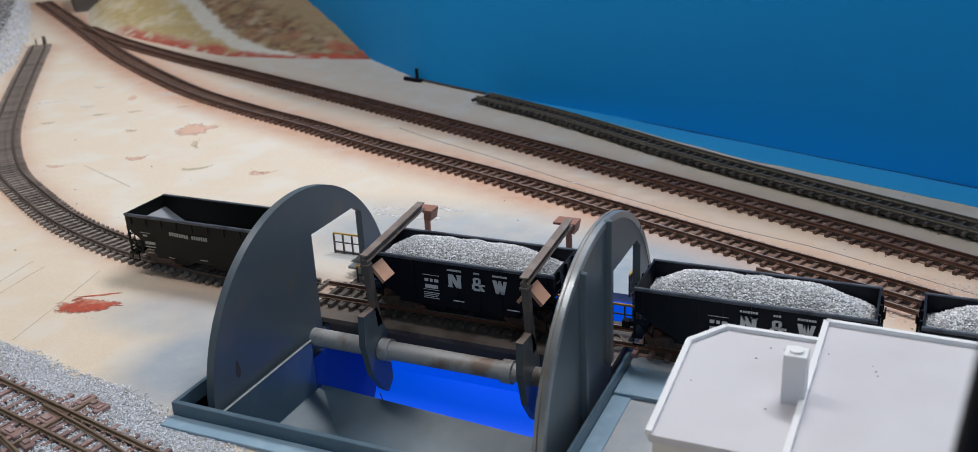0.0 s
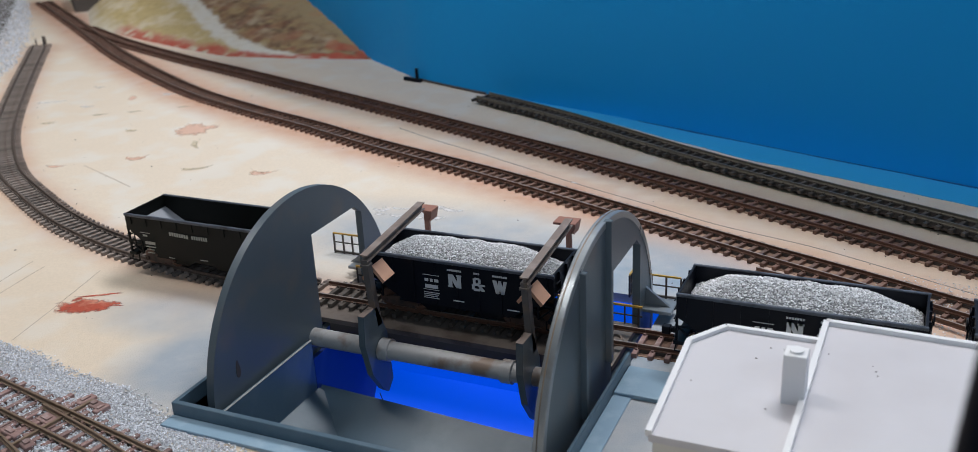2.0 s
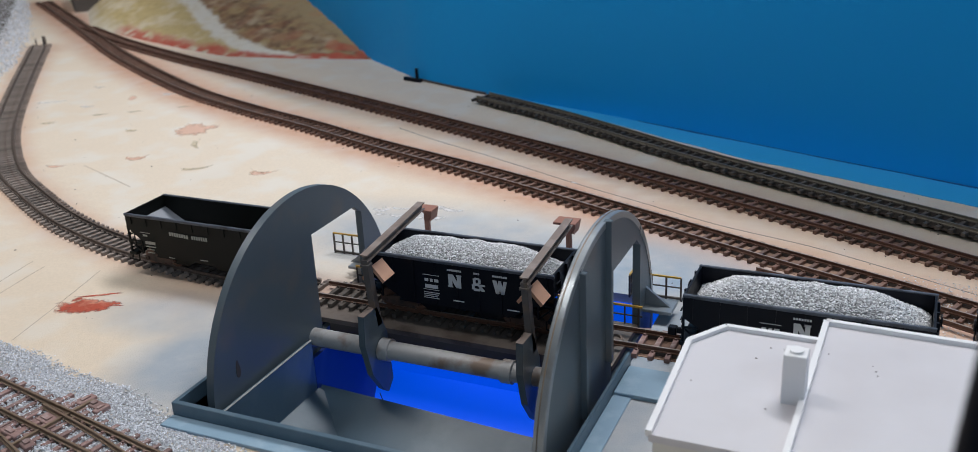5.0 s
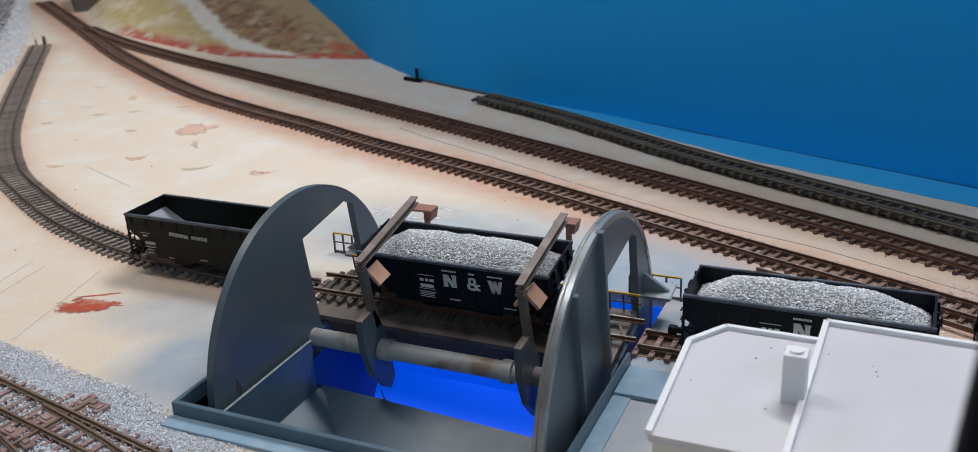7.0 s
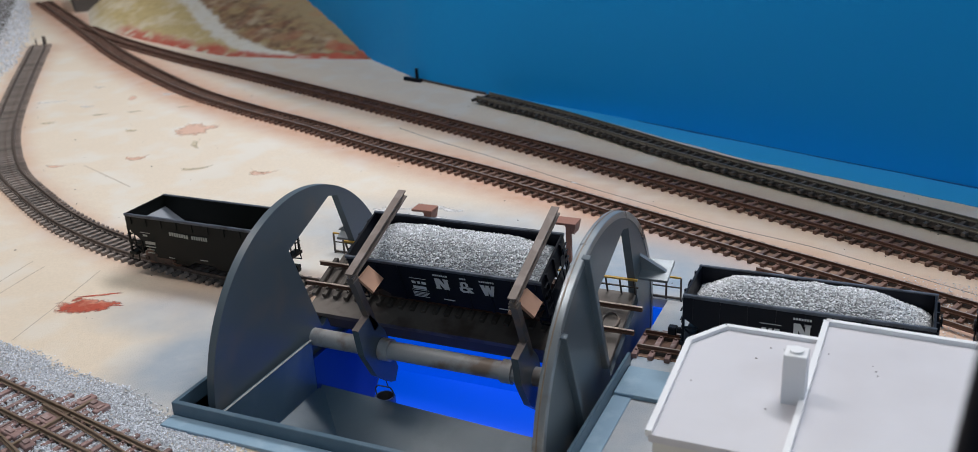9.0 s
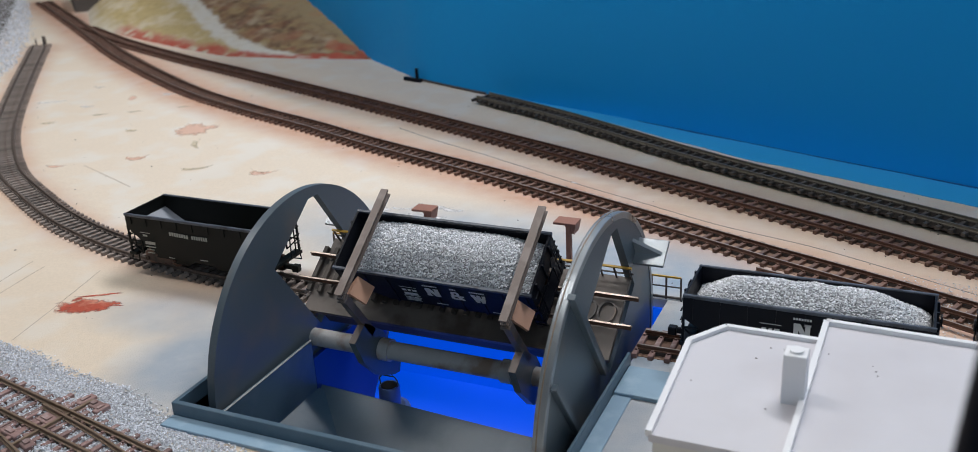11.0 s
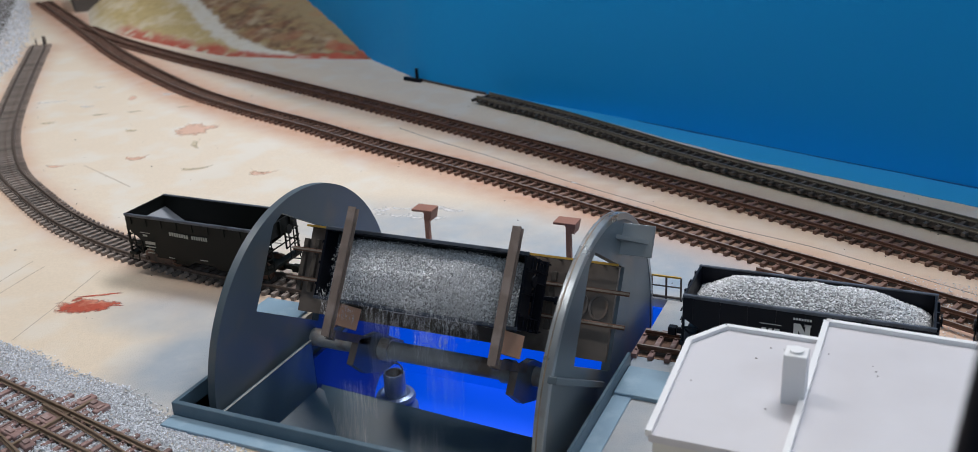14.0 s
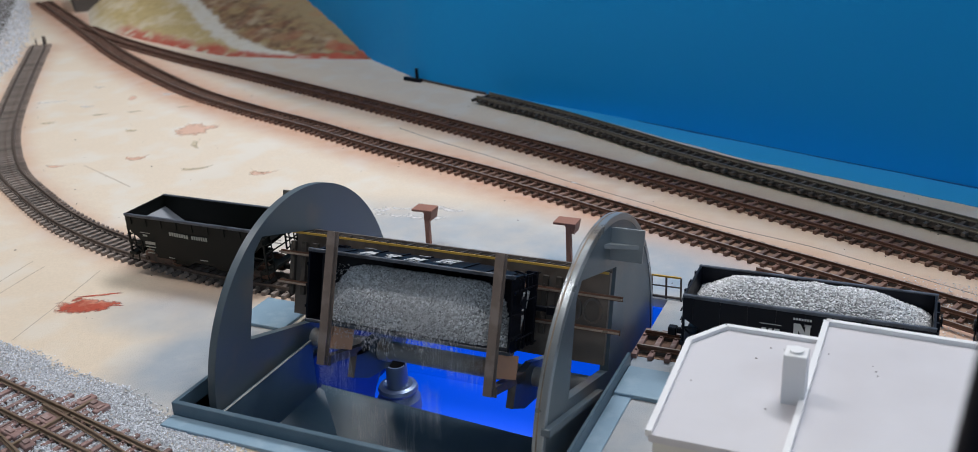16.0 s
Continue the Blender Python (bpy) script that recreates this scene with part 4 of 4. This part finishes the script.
def fence(runs):
    f = thing("walkway_fence", "small dark fence with a yellow top rail beside the pit", "fence", "walkway fences")
    for a, b in runs:
        a, b = Vector(a), Vector(b)
        for name, z, w, m in (("top_rail", 0.0090, 0.0010, M_YELLOW), ("mid_rail", 0.0028, 0.0007, M_DECK), ("foot_rail", -0.0040, 0.0012, M_DECK)):
            bm = bmesh.new()
            bar(bm, (*a, z), (*b, z), w, w)
            part(name, bm, m, f)
        n = max(2, round((b - a).length / 0.0078))
        for i in range(n + 1):
            p = a.lerp(b, i / n)
            bm = bmesh.new()
            box(bm, p.x - 0.0005, p.x + 0.0005, p.y - 0.0005, p.y + 0.0005, BOARD, 0.0087)
            part("post", bm, M_DECK, f)


fence([((-0.1280, 0.058), (-0.1000, 0.058))])
fence([((0.0885, 0.058), (0.1057, 0.058)), ((0.0765, 0.0535), (0.0765, 0.0600))])
stop_post(-0.0742, 0.0905, 0.0262)
stop_post(0.0262, 0.0905, 0.0285)


def building():
    b = thing("flat_roofed_building", "white model building with two flat grey roofs and parapets", "building")
    def shape(name, poly, z0, z1, material, label=""):
        bm = bmesh.new()
        prism(bm, poly, z0, z1, "z")
        return part(name, bm, material, b, label)
    def parapet(pts, z, h=0.0028, w=0.0024):
        for a, c in zip(pts, pts[1:]):
            bm = bmesh.new()
            bar(bm, (*a, z + h / 2), (*c, z + h / 2), w, h)
            part("parapet", bm, M_PARAPET, b, "white parapet edge")
    low = [(0.1452, -0.1585), (0.1432, -0.087), (0.1553, -0.0699), (0.1935, -0.0702), (0.1925, -0.1585)]
    shape("wall", [(0.1465, -0.1575), (0.1445, -0.0875), (0.156, -0.0715), (0.193, -0.0715), (0.193, -0.1575)], BOARD, 0.046, M_CREAM)
    shape("roof", low, 0.046, 0.049, M_ROOF, "flat grey roof")
    parapet(low[:4], 0.048)
    high = [(0.1925, -0.175), (0.1945, -0.0549), (0.34, -0.060), (0.34, -0.175)]
    shape("wall", [(0.1945, -0.174), (0.196, -0.0565), (0.339, -0.0615), (0.339, -0.174)], BOARD, 0.047, M_CREAM)
    shape("roof", high, 0.047, 0.0502, M_ROOF, "flat grey roof")
    parapet(high[:3], 0.0495)
    bm = bmesh.new()
    box(bm, 0.1855, 0.194, -0.1225, -0.114, 0.049, 0.0695, 0.0003)
    ch = part("chimney", bm, M_PARAPET, b, "square white chimney")
    bm = bmesh.new()
    rod(bm, (0.18975, -0.1182, 0.0695), (0.18975, -0.1182, 0.0705), 0.0026, 20)
    part("flue", bm, M_PARAPET, ch)


building()


# ---- ballast, stains and small marks ----
def smooth_poly(pts, step, rough, seed):
    out = []
    for p, d in spline(pts + pts[:1], step):
        k = rough * noise.noise(Vector((p.x * 130, p.y * 130, seed)))
        out.append((p.x - d.y * k, p.y + d.x * k))
    return out


def inside_poly(x, y, poly):
    hit = False
    for (x0, y0), (x1, y1) in zip(poly, poly[1:] + poly[:1]):
        if (y0 > y) != (y1 > y) and x < (x1 - x0) * (y - y0) / (y1 - y0) + x0:
            hit = not hit
    return hit


def gravel_bed(label, poly, size, per, seed, layers=1.0, material=None):
    rng = np.random.default_rng(seed)
    xs, ys = [p[0] for p in poly], [p[1] for p in poly]
    cs = []
    n = int((max(xs) - min(xs)) * (max(ys) - min(ys)) / per ** 2 * layers)
    for x, y in zip(rng.uniform(min(xs), max(xs), n), rng.uniform(min(ys), max(ys), n)):
        w = 0.0022 * noise.noise(Vector((x * 160, y * 160, seed))) + 0.002 * rng.normal()
        if inside_poly(x + w, y + w, poly):
            cs.append((x, y, BOARD + 0.0002 + 0.0008 * rng.random() + 0.0005 * noise.noise(Vector((x * 60, y * 60, 1)))))
    ob = new("gravel_bed", stones("gravel_bed", cs, size, material or M_BALLAST, rng))
    return tagged(ob, label, "gravel", kind="stuff")


gravel_bed("loose light grey ballast gravel along the front track", [(-0.26, -0.1125), (-0.2438, -0.1147), (-0.2108, -0.1186), (-0.1744, -0.1273), (-0.1367, -0.1308), (-0.1066, -0.1419), (-0.0806, -0.1499), (-0.0469, -0.1561), (-0.02, -0.165), (-0.05, -0.22), (-0.30, -0.22)], 0.00060, 0.00060, 5, 1.1)
gravel_bed("pale blue-grey ballast gravel beside a far track", [(-0.80, 0.36), (-0.8365, 0.4068), (-0.8828, 0.4676), (-1.0302, 0.6291), (-1.2283, 0.8156), (-1.40, 0.96), (-1.6, 0.96), (-1.2, 0.50), (-0.95, 0.36)], 0.0016, 0.0030, 6, 1.2)
gravel_bed("dark weathered ballast under a far corner track", [(-0.974, 0.515), (-1.112, 0.655), (-1.385, 0.925), (-1.60, 0.93), (-1.25, 0.50)], 0.0018, 0.0030, 7, 1.6, M_TIEDARK)
gravel_bed("thin scatter of grey ballast between the tracks", [(0.185, 0.095), (0.215, 0.128), (0.24, 0.135), (0.32, 0.10), (0.32, 0.02), (0.25, 0.045)], 0.0005, 0.0014, 8, 0.25)


def ballast_over_ties():
    rng = np.random.default_rng(19)
    cs = []
    for p, d in spline([(-0.30, -0.1385), (-0.1905, -0.1602), (-0.088, -0.1800), (0.0, -0.197)], 0.0006):
        for off in rng.uniform(-0.018, 0.018, 15):
            if min(abs(abs(off) - 0.0083), 9) > 0.0019 and noise.noise(Vector((p.x * 70, off * 70, 2))) > -0.30 and not (off < 0 and -0.16 < p.x < -0.06 and abs(off + 0.004) < 0.002):
                cs.append((p.x - d.y * off, p.y + d.x * off, -0.0036 + 0.0009 * rng.random()))
    ob = new("gravel_bed", stones("gravel_bed", cs, 0.0007, M_BALLAST, rng))
    tagged(ob, "light grey ballast gravel between the ties of the front track", "gravel", kind="stuff")


ballast_over_ties()


def specks():
    rng = np.random.default_rng(4)
    cs = []
    while len(cs) < 110:
        x, y = rng.uniform(-0.7, 0.3), rng.uniform(-0.14, 0.45)
        if not (-0.11 < x < 0.42 and y < 0.07) and y < wall_y(x) - 0.03:
            cs.append((x, y, BOARD + 0.0002))
    tagged(new("debris", stones("debris", cs, 0.0006, M_DECK, rng)), "tiny dark crumbs of debris scattered on the board", "debris", kind="stuff")


specks()


def roof_crumbs():
    rng = np.random.default_rng(9)
    cs = [(rng.uniform(0.150, 0.186), rng.uniform(-0.15, -0.075), 0.0491) for _ in range(5)] + [(rng.uniform(0.198, 0.26), rng.uniform(-0.16, -0.065), 0.0503) for _ in range(7)]
    tagged(new("debris", stones("debris", cs, 0.0004, M_DECK, rng)), "few tiny dark crumbs on the flat roofs", "debris", kind="stuff")


roof_crumbs()


def stain(label, x, y, rx, ry, turn, material, seed, taper=0.0, bend=0.0, coat=1.0):
    pts, n = [], 64
    c, s = math.cos(radians(turn)), math.sin(radians(turn))
    rings = ((0.25, 1.0), (0.60, 0.85), (0.90, 0.55), (1.25, 0.0))
    for f, thick in rings:
        for i in range(n):
            a = 2 * math.pi * i / n
            k = f * (1 + 0.55 * noise.noise(Vector((math.cos(a) * 1.6, math.sin(a) * 1.6, seed))) + 0.22 * noise.noise(Vector((math.cos(a) * 6, math.sin(a) * 6, seed))))
            u, v = rx * k * math.cos(a), ry * k * math.sin(a) * (1 - taper * math.cos(a))
            v += bend * ry * ((u / rx) ** 2 - 0.4)
            pts.append((x + c * u - s * v, y + s * u + c * v, BOARD + 0.00012 + 0.00006 * thick))
    pts.append((x, y, BOARD + 0.00018))
    faces = [(r * n + i, r * n + (i + 1) % n, (r + 1) * n + (i + 1) % n, (r + 1) * n + i) for r in range(3) for i in range(n)] + [(i, (i + 1) % n, 4 * n) for i in range(n)]
    me = bpy.data.meshes.new("paint_stain")
    me.from_pydata(pts, [], faces)
    at = me.attributes.new("cover", "FLOAT", "POINT")
    at.data.foreach_set("value", np.array([coat * thick for f, thick in rings for i in range(n)] + [coat], np.float32))
    me.materials.append(material)
    tagged(new("paint_stain", me), label, "stain", "paint stains")


stain("brick-red dried paint stain on the board", -0.2285, -0.0600, 0.0225, 0.0105, 20, M_REDSTAIN, 1, 0.55)
stain("thin brick-red paint streak beside the stain", -0.2345, -0.0455, 0.014, 0.0016, 32, M_REDSTAIN, 7)
stain("faded pink paint stain on the board", -0.428, 0.279, 0.020, 0.020, 25, M_PINKSTAIN, 2)
stain("faded pink paint streak on the board", -0.420, 0.190, 0.012, 0.006, 40, M_PINKSTAIN, 3, 0.4, 1.2, 0.85)
stain("faded pink paint streak on the board", -0.282, 0.187, 0.013, 0.007, 15, M_PINKSTAIN, 4, 0.4, 1.2, 0.85)
stain("small red paint spot on the board", -0.585, 0.365, 0.005, 0.010, 30, M_PINKSTAIN, 5)
stain("faded pink paint streak on the board", -0.475, 0.150, 0.010, 0.004, 20, M_PINKSTAIN, 14, 0.4, 1.2, 0.85)
for i, (x, y, rx, ry, a) in enumerate(((-0.667, 0.330, 0.022, 0.004, 38), (-0.611, 0.3244, 0.010, 0.0045, 20), (-0.5574, 0.3924, 0.012, 0.005, 20), (-0.665, 0.40, 0.010, 0.004, 20), (-0.60, 0.42, 0.006, 0.003, 20), (-0.020, 0.2345, 0.005, 0.0012, -20), *((-0.112 + 0.026 * math.sin(2.3 * k), 0.143 + 0.013 * math.cos(4.1 * k), 0.007 + 0.006 * math.sin(5 * k) ** 2, 0.0022 + 0.002 * math.cos(3 * k) ** 2, 14 * math.sin(k)) for k in range(11)))):
    stain("white plaster smear on the board", x, y, rx, ry, a, M_WHITESTAIN, 20 + i, 0.3, 1.4, 0.72)
for i, (x, y, rx, ry, a) in enumerate(((-0.54, 0.320, 0.011, 0.003, 40), (-0.57, 0.30, 0.010, 0.004, 30), (-0.392, 0.238, 0.018, 0.004, -50), (-0.345, 0.180, 0.014, 0.005, 35), (-0.50, 0.35, 0.008, 0.003, 35), (-0.49, 0.26, 0.008, 0.004, 10), (-0.60, 0.26, 0.009, 0.004, 40))):
    stain("olive paint scuff on the board", x, y, rx, ry, a, M_OLIVESTAIN, 40 + i, 0.3, 1.0, 0.75)


def drawn_line(label, pts, w):
    bm = bmesh.new()
    sweep(bm, spline(pts, 0.006), 0, [(-w / 2, 0), (w / 2, 0), (w / 2, 0.0001), (-w / 2, 0.0001)], BOARD)
    tagged(part("pencil_line", bm, M_SCRATCH if "scratch" in label else M_PENCIL), label, "line", "pencil lines")


def stand_leg():
    """A dark leg of the camera's stand, close to the lens."""
    a, b = Vector((0.2402, -0.3083, 0.1864)), Vector((0.2372, -0.3203, 0.1648))
    foot = a + (b - a) * ((a.z - BOARD) / (a.z - b.z))
    bm = bmesh.new()
    rod(bm, foot, a + (a - b) * 0.15, 0.0052, 24)
    tagged(part("stand_leg", bm, M_BLACK, None, "", True), "dark round leg of a stand close to the lens", "stand")


def wall_peg():
    p = thing("wall_peg", "small black peg and wire clip at the foot of the backdrop", "peg", at=(-0.3015, 0.5070, BOARD))
    bm = bmesh.new()
    rod(bm, (0, 0, 0), (0, 0, 0.015), 0.0018, 10)
    part("pin", bm, M_BLACK, p)
    bm = bmesh.new()
    bar(bm, (-0.018, 0.004, 0.002), (0.006, -0.002, 0.002), 0.004, 0.004)
    part("clip", bm, M_BLACK, p)
    bm = bmesh.new()
    for k in range(12):
        x = 0.004 + 0.008 * k
        bar(bm, (x, wall_y(x - 0.3015) - 0.5090, 0.0012), (x + 0.008, wall_y(x - 0.2935) - 0.5090, 0.0012), 0.002, 0.002)
    part("wire", bm, M_DECK, p)


def buffer_pins():
    for i, (x, y) in enumerate(((-0.962, 0.582), (-0.950, 0.588), (-0.938, 0.574))):
        bm = bmesh.new()
        rod(bm, (0, 0, 0), (0, 0, 0.010 + 0.003 * i), 0.0012, 8)
        o = tagged(part("track_pin", bm, M_DECK), "dark metal pin at the end of the curved track", "pin", "track pins")
        o.location = (x, y, BOARD)


def tunnel_mouth():
    t = thing("tunnel_mouth", "dark tunnel opening where the track enters the hill", "tunnel", at=(-1.17, 0.865, BOARD))
    bm = bmesh.new()
    box(bm, -0.09, 0.05, -0.004, 0.12, 0.0, 0.03)
    t2 = part("portal", bm, M_DECK, t)
    t2.rotation_euler = (0, 0, radians(-42))


stand_leg()
wall_peg()
buffer_pins()
tunnel_mouth()
drawn_line("dark pencil line drawn along the tracks", [(-0.2311, 0.3356), (-0.1777, 0.3082), (-0.1129, 0.2787), (-0.021, 0.2339), (0.0415, 0.2064), (0.1014, 0.18), (0.1652, 0.1601), (0.2185, 0.1368), (0.28, 0.108)], 0.0009)
drawn_line("faint scratch across the board", [(-0.451, 0.1583), (-0.41, 0.142), (-0.3657, 0.1236)], 0.0008)
drawn_line("faint scratch across the board", [(-0.2399, -0.1095), (-0.252, -0.06), (-0.2646, -0.0131)], 0.0005)
drawn_line("faint scratch across the board", [(-0.3005, -0.0648), (-0.304, -0.042), (-0.3065, -0.0211)], 0.0005)
drawn_line("faint scratch across the board", [(-0.314, -0.060), (-0.318, -0.040), (-0.322, -0.015)], 0.0005)


def front_track():
    pts = [(-0.30, -0.1385), (-0.1905, -0.1602), (-0.088, -0.1800), (0.0, -0.197)]
    t = track("front_track", "rust-brown model turnout track bedded in grey gravel", pts, TIE_FRONT, M_RAILFRONT, M_RAILFRONT, 0.0078)
    add_rails(t, spline([(-0.160, -0.1610), (-0.110, -0.1735), (-0.05, -0.193)], 0.01), M_RAILFRONT, M_RAILFRONT, (0.0,))
    add_rails(t, spline([(-0.18, -0.1800), (-0.1581, -0.1887), (-0.12, -0.203)], 0.01), M_RAILFRONT, M_RAILFRONT, (0.0,))
    for x, y, a, w, h in ((-0.150, -0.1680, -11, 0.0060, 0.0036), (-0.158, -0.1830, -11, 0.0060, 0.0024), (-0.143, -0.1875, -20, 0.0045, 0.0028), (-0.1385, -0.1495, -11, 0.0050, 0.0030), (-0.1455, -0.1478, -11, 0.0024, 0.0050), (-0.132, -0.1515, -11, 0.0018, 0.0042), (-0.165, -0.1800, -11, 0.0014, 0.0060)):
        bm = bmesh.new()
        box(bm, -w, w, -h, h, BOARD, -0.0022, 0.0004)
        box(bm, -w * 0.6, w * 0.3, -h * 0.5, h * 0.5, -0.0022, -0.0014, 0.0002)
        o = part("turnout_block", bm, M_TIEFRONT, t)
        o.location, o.rotation_euler = (x, y, 0), (0, 0, radians(a))
    # long switch ties and the throw bar
    for x in (-0.161, -0.1525, -0.144):
        bm = bmesh.new()
        box(bm, -0.0015, 0.0015, -0.028, 0.021, BOARD, -0.0027, 0.0003)
        o = part("switch_tie", bm, M_TIEFRONT, t)
        o.location, o.rotation_euler = (x, -0.1602 - 0.195 * (x + 0.1905), 0), (0, 0, radians(-11))
    bm = bmesh.new()
    bar(bm, (-0.1475, -0.192, -0.0019), (-0.1405, -0.148, -0.0019), 0.0016, 0.0012)
    part("throw_bar", bm, M_RAILFRONT, t, "thin steel throw bar across the turnout")


front_track()


def point_blade():
    t = thing("point_blade", "bright worn steel switch blade beside the main track", "rail")
    add_rails(t, spline([(0.140, 0.1070), (0.1484, 0.1040), (0.183, 0.0945), (0.2071, 0.0860), (0.26, 0.062)], 0.008), M_RAIL, M_RAILTOP, (0.0,))


point_blade()


def counterweight():
    c = thing("counterweight_bottle", "blue-grey open-necked metal bottle hung in the pit as a weight", "counterweight")
    n = 28
    prof = [(0.0048, 0.0), (0.0058, 0.0), (0.0062, -0.001), (0.0062, -0.0135), (0.0085, -0.0128), (0.0108, -0.0136), (0.0116, -0.0155), (0.0108, -0.0174), (0.0096, -0.0182), (0.0125, -0.0215), (0.0130, -0.028), (0.0125, -0.0285), (0.0, -0.0285)]
    inner = [(0.0048, 0.0), (0.0048, -0.015), (0.0, -0.015)]
    for name, pr, m in (("shell", prof, M_BOTTLE), ("bore", inner, M_DECK)):
        bm = bmesh.new()
        rings = [[bm.verts.new((r * math.cos(2 * math.pi * k / n), r * math.sin(2 * math.pi * k / n), z)) for k in range(n)] if r else [bm.verts.new((0, 0, z))] for r, z in pr]
        for a, b in zip(rings, rings[1:]):
            for k in range(n):
                bm.faces.new((a[k], a[(k + 1) % n], b[(k + 1) % n], b[k]) if len(b) > 1 else (a[k], a[(k + 1) % n], b[0]))
        part(name, bm, m, c, "", True)
    bm = bmesh.new()
    ring = [(-0.0055, 0, 0.0), (-0.0058, 0, 0.004), (-0.004, 0, 0.0062), (0.004, 0, 0.0062), (0.0058, 0, 0.004), (0.0055, 0, 0.0)]
    for a, b in zip(ring, ring[1:]):
        rod(bm, a, b, 0.0004, 6)
    rod(bm, (0.003, 0, 0.0062), (0.001, 0, 0.013), 0.0003, 6)
    part("wire_bail", bm, M_DECK, c, "bent wire bail")
    return c


COUNTERWEIGHT = counterweight()

# stones that pour out of the tipped car: small handfuls, each falls once
FALLS = []
_rng = np.random.default_rng(77)
for _k in range(6):
    _c = np.stack([_rng.uniform(-0.010, 0.010, 240), _rng.normal(0, 0.0010, 240), _rng.uniform(-0.008, 0.008, 240)], 1)
    _me = stones("falling_gravel", _c, 0.00036, M_GRAVEL, _rng)
    for _j in range(44):
        FALLS.append(tagged(new("falling_gravel", _me), "handful of light grey gravel pouring from the tipped car", "gravel", "falling gravel", "stuff"))


# ---- what moves ----
TURN = [(0, 0), (4.2, 0), (5.75, 0), (6.5, 4.9), (7.0, 8.2), (7.5, 11.3), (8.0, 14.4), (8.5, 17.7), (9.0, 21.0), (11.5, 39.1), (12.0, 43.0), (12.5, 47.1), (13.0, 51.3), (13.5, 55.4), (14.0, 59.2), (14.5, 63.0), (15.0, 66.7), (15.5, 70.3), (16.0, 73.3)]


def turn_at(t):
    return float(np.interp(t, [a for a, b in TURN], [b for a, b in TURN]))


def cradle(t):
    """The pose that carries a thing from its place in the level cradle to that at t."""
    return Matrix.Translation(PIVOT) @ pose(0, 0, 0, turn_at(t)) @ Matrix.Translation(-PIVOT)


def motions():
    times = [0.0, 4.2, 5.7] + [5.8 + 0.2 * i for i in range(52)]
    times[-1] = 16.0
    walk(DUMPER, [(t, Matrix.Translation(PIVOT) @ pose(0, 0, 0, turn_at(t))) for t in times])
    swing = lambda t: float(np.interp(t, [0, 5.75, 7, 9, 12, 14, 16], [0, 0, -2.2, -4.8, -7.2, -8.5, -8.5]))
    for arm in CLAMPS:
        walk(arm, [(t, pose(0, 0, 0, swing(t))) for t in times])
    walk(CAR_DUMP, [(t, cradle(t)) for t in times])
    lip = Matrix.Translation((0, -0.0165, 0.0345))
    slump = lambda t: float(np.interp(t, [0, 12.6, 13.4, 14.2, 15.2, 16], [0, 0, -4, -13, -22, -30]))
    settled = lambda t: cradle(t) @ lip @ pose(0, 0, 0, slump(t)) @ lip.inverted()
    walk(LOAD, [(t, settled(t)) for t in times])
    walk(COUNTERWEIGHT, [(0, pose(-0.049, -0.03, -0.060)), (5.7, pose(-0.049, -0.03, -0.060)), (9.0, pose(-0.0449, -0.03, -0.0483)), (12.5, pose(-0.0392, -0.03, -0.036)), (16.0, pose(-0.0354, -0.03, -0.0255))])
    rng = random.Random(5)
    for n, ob in enumerate(FALLS):
        t0 = 12.75 + 3.65 * ((n * 37) % len(FALLS)) / len(FALLS)
        x = float(np.interp(t0, [12.7, 13.2, 13.8], [-0.030, -0.022, -0.002])) + float(np.interp(t0, [12.7, 13.2, 13.8], [0.005, 0.016, 0.040])) * (2 * rng.random() - 1)
        start = settled(t0) @ Vector((x, -0.0195, 0.0375))
        lying = lambda t, px, y, z: (t, settled(t) @ pose(px, y, z, -90))
        rows = [lying(t, x * 0.8, 0.0, 0.020) for t in (0.0, 4.2, 5.7, 6.5, 7.5, 8.5, 9.5, 10.5, 11.5, 12.1)]
        for dt, y, z in ((-0.45, 0.008, -0.004), (-0.30, 0.003, 0.0008), (-0.18, -0.005, 0.0008), (-0.08, -0.0125, 0.0010)):
            rows.append(lying(t0 + dt, x, y, heap(x, y, 0.0365) + z))
        for dt, dy, dz in ((0.0, 0, 0), (0.04, -0.003, -0.009), (0.08, -0.006, -0.033), (0.12, -0.009, -0.072)):
            rows.append((t0 + dt, Matrix.Translation(start + Vector((0, dy, dz)))))
        landed = Matrix.Translation(Vector((x * 0.6, -0.088, -0.0575)))
        rows.append((t0 + 0.16, landed))
        inside = [r for r in rows if r[0] <= 16.0]
        later = rows[len(inside):]
        if later and inside[-1][0] < 16.0:
            (ta, ma), (tb, mb) = inside[-1], later[0]
            inside.append((16.0, ma.lerp(mb, (16.0 - ta) / (tb - ta))))
        elif inside[-1][0] < 16.0:
            inside.append((16.0, landed))
        walk(ob, inside)
    shift = [(0, 0), (0.5, 0.0072), (1.0, 0.0135), (1.5, 0.0193), (2.0, 0.0215), (2.5, 0.0230), (3.0, 0.0242), (3.5, 0.0247), (16, 0.0247)]
    for ob, x in ((CAR_NEXT, 0.1567), (LOAD_NEXT, 0.1567), (CAR_LAST, 0.2893), (LOAD_LAST, 0.2893)):
        walk(ob, [(t, pose(x + s, 0, 0)) for t, s in shift])


motions()
